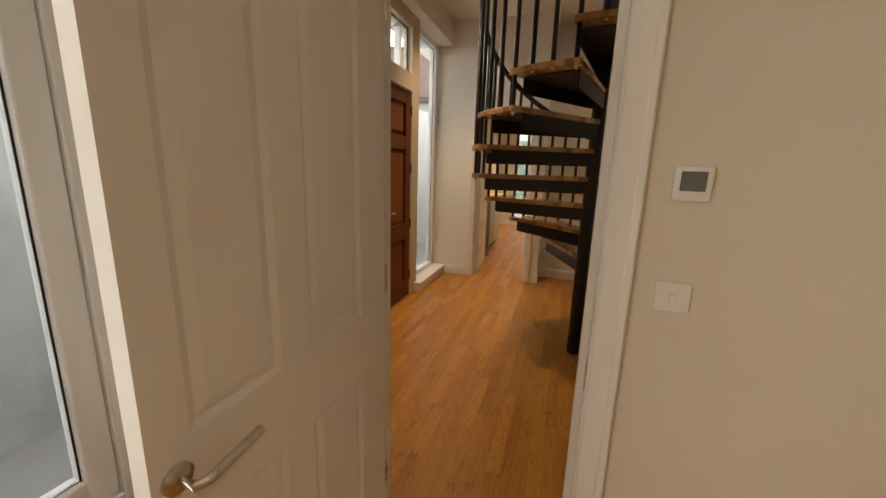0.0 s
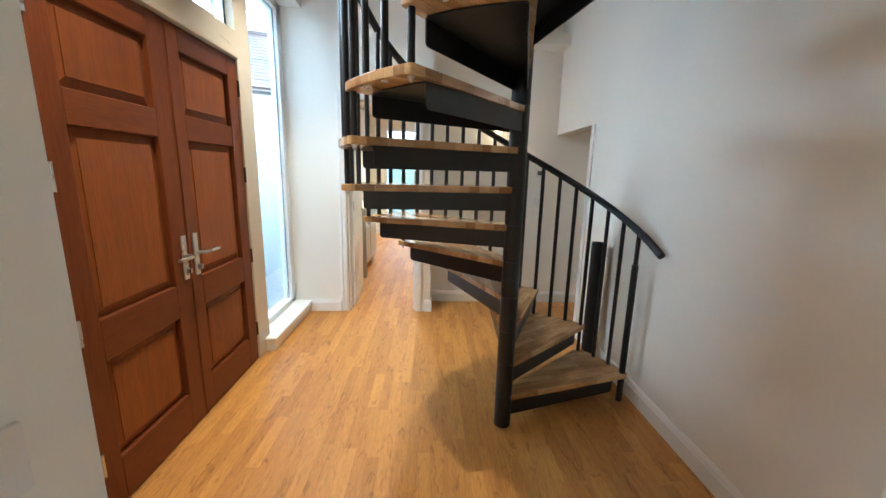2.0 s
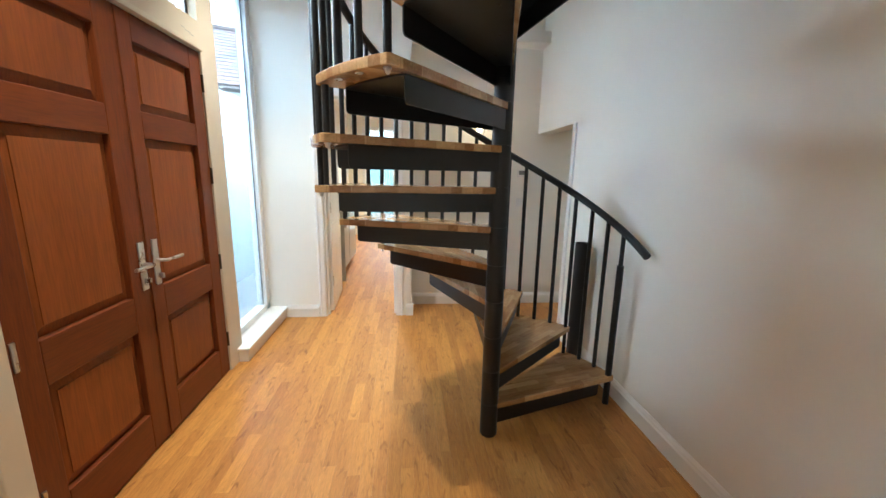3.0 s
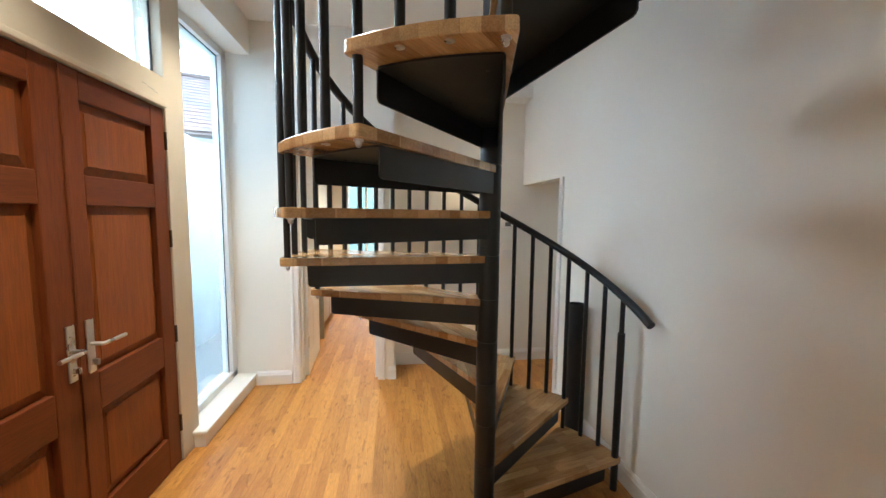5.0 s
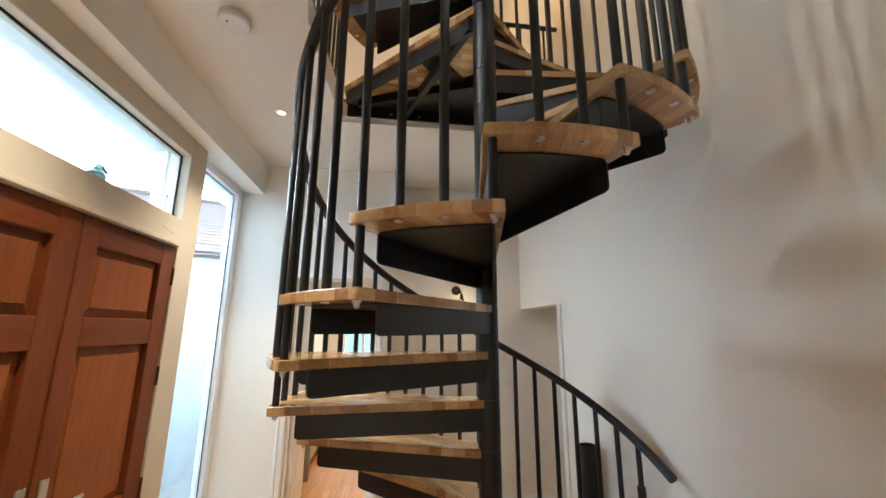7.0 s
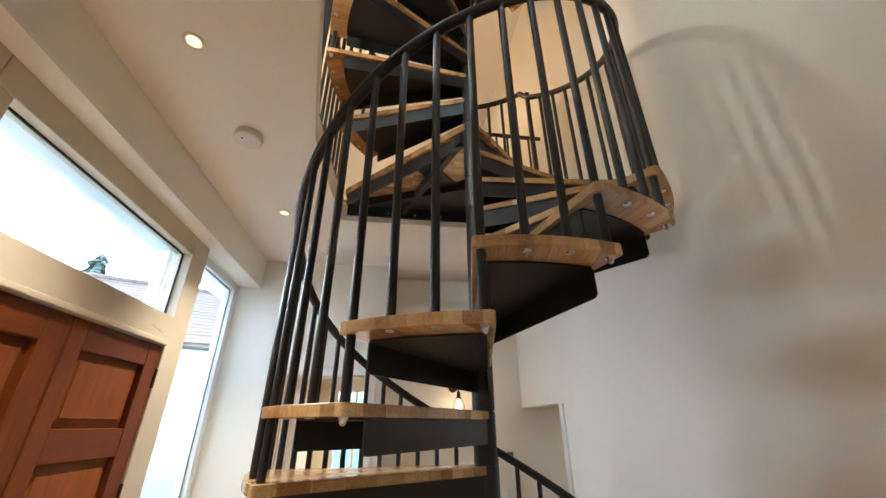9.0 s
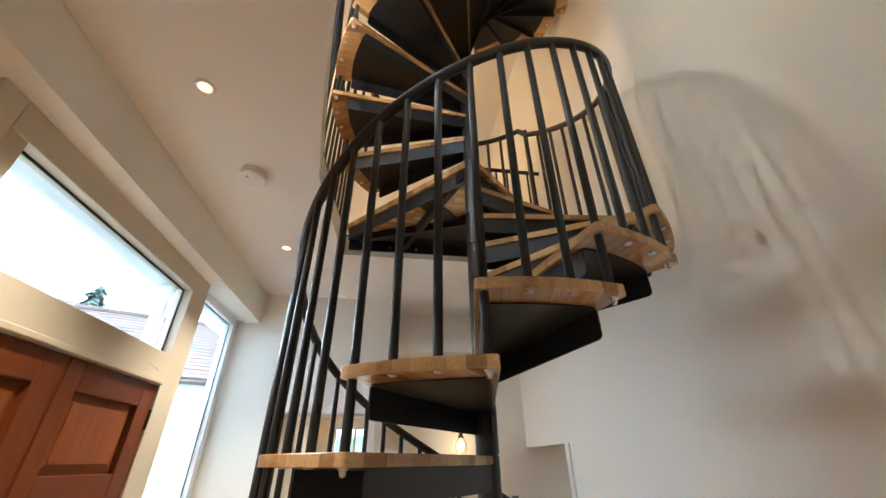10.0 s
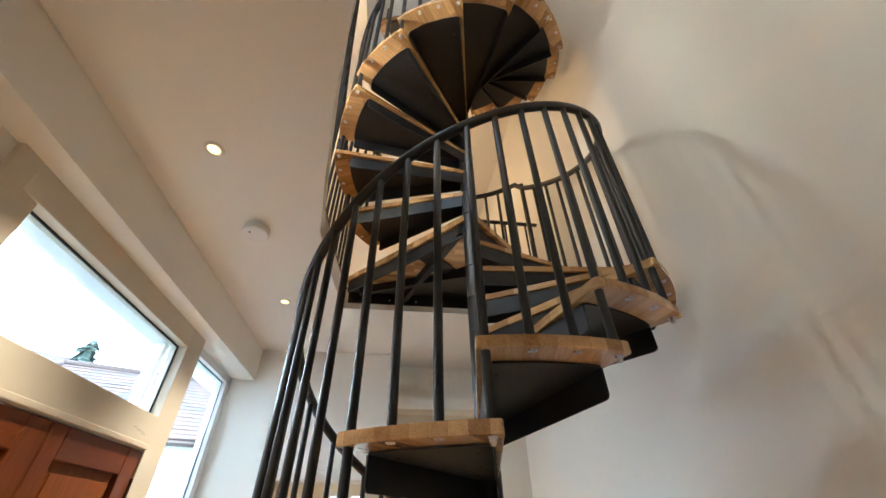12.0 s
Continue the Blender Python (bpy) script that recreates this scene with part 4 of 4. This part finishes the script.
# ---------- outside ----------
setting("ground", boxes((-400, 400, -400, 400, -0.5, -0.2)), M_GROUND, "grey paving and ground outside", "ground")
setting("eave", boxes((-1.88, -1.80, 1.4, 7.0, 2.84, 2.95)), M_UPVC, "white painted eave soffit over the entrance", "eave")


def rough_wall(name, x0, x1, y0, y1, top, label):
    """A rendered garden wall with a broken, uneven top."""
    bm = bmesh.new()
    n = 60
    rows = []
    for i in range(n + 1):
        y = y0 + (y1 - y0) * i / n
        z = top + 0.05 * noise.noise(Vector((y * 3.1, 1.7, 0))) + 0.03 * noise.noise(Vector((y * 11.0, 4.0, 0)))
        rows.append([bm.verts.new(p) for p in ((x0, y, -0.2), (x1, y, -0.2), (x1, y, z), (x0, y, z - 0.01))])
    for a, b in zip(rows, rows[1:]):
        for k in range(4):
            bm.faces.new((a[k], a[(k + 1) % 4], b[(k + 1) % 4], b[k]))
    bm.faces.new(rows[0][::-1])
    bm.faces.new(rows[-1])
    bmesh.ops.recalc_face_normals(bm, faces=bm.faces)
    return setting(name, bm, M_LIME, label, "garden wall")


# White limewash darkened to blue-grey against overexposure; the blotches are stains.
M_LIME = mat("dimmed_stained_limewash", (0.46, 0.52, 0.56), 0.85, var=0.28, scale=3.5, bump=0.15, grain=30)
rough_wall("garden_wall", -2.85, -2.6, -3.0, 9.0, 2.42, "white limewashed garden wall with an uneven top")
# Hedge made taller to keep sky glare off the kitchen floor.
setting("garden_hedge", boxes((-5, 5, 14.0, 14.1, -0.2, 2.4)), M_LEAF, "dark green garden hedge beyond the kitchen", "hedge")


def tiled_roof(parent, x_ridge, z_ridge, x_eave, z_eave, y0, y1):
    """Courses of tiles, each a thin tilted slab, over a boarded slope."""
    verts, faces = [], []
    run = Vector((x_eave - x_ridge, 0, z_eave - z_ridge))
    L = run.length
    d = run.normalized()
    up = Vector((-d.z, 0, d.x)) if d.x > 0 else Vector((d.z, 0, -d.x))
    up = up if up.z > 0 else -up
    rnd = random.Random(5)
    rows = int(L / 0.27)
    for r in range(rows):
        y = y0 - (0.16 if r % 2 else 0)
        while y < y1:
            w = 0.31
            lift = 0.024 + rnd.uniform(-0.006, 0.008)
            a = Vector((x_ridge, y, z_ridge)) + d * (r * 0.27)
            e = a + d * 0.29
            q = [a + up * 0.01, a + up * 0.01 + Vector((0, w, 0)), e + up * lift + Vector((0, w, 0)), e + up * lift, e + up * (lift - 0.018), e + up * (lift - 0.018) + Vector((0, w, 0))]
            b = len(verts)
            verts += [tuple(v) for v in q]
            faces += [(b, b + 1, b + 2, b + 3), (b + 3, b + 2, b + 5, b + 4)]
            y += w + 0.006
    me = bpy.data.meshes.new("roof_tiles")
    me.from_pydata(verts, [], faces)
    me.materials.append(M_TILE)
    ob = new("roof_tiles", me)
    ob.parent = parent
    ob["kind"] = "stuff"
    return ob


def tile_material():
    m = mat("mixed_clay_tiles", (0.27, 0.17, 0.135), 0.85, var=0.3, scale=4, bump=0.1, grain=50)
    n, l = m.node_tree.nodes, m.node_tree.links
    geo = n.new("ShaderNodeNewGeometry")
    ramp = n.new("ShaderNodeValToRGB")
    ramp.color_ramp.elements[0].color, ramp.color_ramp.elements[1].color = (0.055, 0.048, 0.05, 1), (0.125, 0.07, 0.055, 1)
    l.new(geo.outputs["Random Per Island"], ramp.inputs[0])
    l.new(ramp.outputs[0], n["Principled BSDF"].inputs["Base Color"])
    return m


M_TILE = tile_material()
house = thing("neighbour_house", (0, 0, 0), "neighbouring house with a weathered clay tile roof", "house")
part("wall", boxes((-3.3, 3.3, 0.4, 13.6, -0.2, 3.9)), M_RENDER, house)


def hipped(x0, x1, y0, y1, z0, z1, hip):
    bm = bmesh.new()
    xm = (x0 + x1) / 2
    v = [bm.verts.new(p) for p in ((x1, y0, z0), (x1, y1, z0), (xm, y1 - hip, z1), (xm, y0 + hip, z1), (x0, y0, z0), (x0, y1, z0))]
    for f in ((0, 1, 2, 3), (0, 3, 4), (4, 3, 2, 5), (1, 5, 2), (0, 4, 5, 1)):
        bm.faces.new([v[i] for i in f])
    bmesh.ops.recalc_face_normals(bm, faces=bm.faces)
    return bm


part("roof", hipped(-3.9, 3.9, -0.6, 14.6, 3.7, 6.34, 0.7), M_ROOF, house)
tiled_roof(house, 0.0, 6.38, 3.9, 3.74, 0.05, 14.0)
part("ridge", rod((0, 0.0, 6.40), (0, 14.0, 6.40), 0.12, 10), M_ROOF, house)
part("hip", rod((0, 0.0, 6.40), (3.9, -0.6, 3.76), 0.11, 10), M_ROOF, house)
house.matrix_basis = pose(-11.0, 14.9, 0, 0, 0, -67)
house2 = thing("neighbour_house", (0, 0, 0), "far house with a dark tiled roof", "house")
part("wall", boxes((-2, 2, -2.5, 2.5, -0.2, 8.8)), M_RENDER, house2)
part("roof", hipped(-2.3, 2.3, -2.8, 2.8, 8.7, 10.5, 1.2), M_ROOF, house2)
house2.matrix_basis = pose(-20.3, 25.4, 0, 0, 0, -50)


def conifer(place, height, seed):
    t = thing("conifer_tree", place, "dark green pointed conifer behind the roof", "tree")
    part("trunk", rod((0, 0, 0), (0, 0, height * 0.95), 0.25, 10, 0.03), M_BARK, t)
    rnd = random.Random(seed)
    bm = bmesh.new()
    for k in range(900):
        u = rnd.random() ** 0.8
        z = height * (0.2 + 0.8 * u)
        r = (1 - u) * height * 0.17 * rnd.uniform(0.3, 1.15) + 0.1
        a = rnd.uniform(0, math.tau)
        c = Vector((r * math.cos(a), r * math.sin(a), z))
        s = rnd.uniform(0.25, 0.6)
        o = Vector((math.cos(a), math.sin(a), -0.5)) * s
        sd = Vector((-math.sin(a), math.cos(a), rnd.uniform(-0.3, 0.3))) * s * 0.45
        vs = [bm.verts.new(c - sd), bm.verts.new(c + o), bm.verts.new(c + sd), bm.verts.new(c + Vector((0, 0, s * 0.6)))]
        bm.faces.new(vs[:3])
        bm.faces.new((vs[0], vs[2], vs[3]))
    part("crown", bm, M_LEAF, t)


def bare_tree(place, height, seed):
    t = thing("bare_tree", place, "leafless tree with fine twigs behind the roofs", "tree")
    rnd = random.Random(seed)
    bm = bmesh.new()

    def limb(p, d, length, r, depth):
        q = p + d * length
        cyl(bm, p, q, r, 5, r * 0.6)
        if depth:
            for _ in range(3 if depth > 1 else 4):
                nd = (d + Vector((rnd.uniform(-0.7, 0.7), rnd.uniform(-0.7, 0.7), rnd.uniform(-0.1, 0.5)))).normalized()
                limb(p + d * length * rnd.uniform(0.55, 1.0), nd, length * rnd.uniform(0.55, 0.75), r * 0.55, depth - 1)

    limb(Vector((0, 0, 0)), Vector((0, 0, 1)), height * 0.4, height * 0.022, 4)
    part("branches", bm, M_BARK, t)


conifer((-18.4, 25.6, -0.2), 11.5, 3)
bare_tree((-22.0, 24.5, -0.2), 12.0, 4)
bare_tree((-26.0, 25.0, -0.2), 13.0, 9)

# ---------- floor strips ----------
floor_ob = bpy.data.objects["floor"]


def strip_mesh(length, w):
    bm = boxes((0.0003, w - 0.0003, 0.0003, length - 0.0003, -0.0125, 0.0))
    me = bpy.data.meshes.new("floor_strip")
    bm.to_mesh(me)
    bm.free()
    me.materials.append(M_FLOOR)
    return me


SW = 0.0625
LENGTHS = (0.38, 0.52, 0.66, 0.80)
strip_meshes = {L: strip_mesh(L, SW) for L in LENGTHS}
rnd = random.Random(11)
loose_v, loose_f = [], []
count = 0
x = -1.75
while x < 3.0:
    y = -2.6 + rnd.uniform(-0.6, 0)
    while y < 11.4:
        L = rnd.choice(LENGTHS)
        if -1.42 < x < 1.05 and 1.15 < y < 4.2 and count < 300:
            ob = new("floor_strip", strip_meshes[L])
            ob.parent = floor_ob
            ob.location = (x, y, 0)
            count += 1
        else:
            b = len(loose_v)
            x0, x1, y0, y1 = x + 0.0003, x + SW - 0.0003, max(y, -2.6) + 0.0003, min(y + L, 11.45) - 0.0003
            loose_v += [(x0, y0, 0), (x1, y0, 0), (x1, y1, 0), (x0, y1, 0), (x0, y0, -0.0125), (x1, y0, -0.0125), (x1, y1, -0.0125), (x0, y1, -0.0125)]
            loose_f += [(b, b + 1, b + 2, b + 3), (b, b + 4, b + 5, b + 1), (b + 1, b + 5, b + 6, b + 2), (b + 2, b + 6, b + 7, b + 3), (b + 3, b + 7, b + 4, b)]
        y += L
    x += SW
me = bpy.data.meshes.new("floor_strips")
me.from_pydata(loose_v, [], loose_f)
me.materials.append(M_FLOOR)
ob = new("floor_strips", me)
ob.parent = floor_ob
ob["kind"] = "stuff"
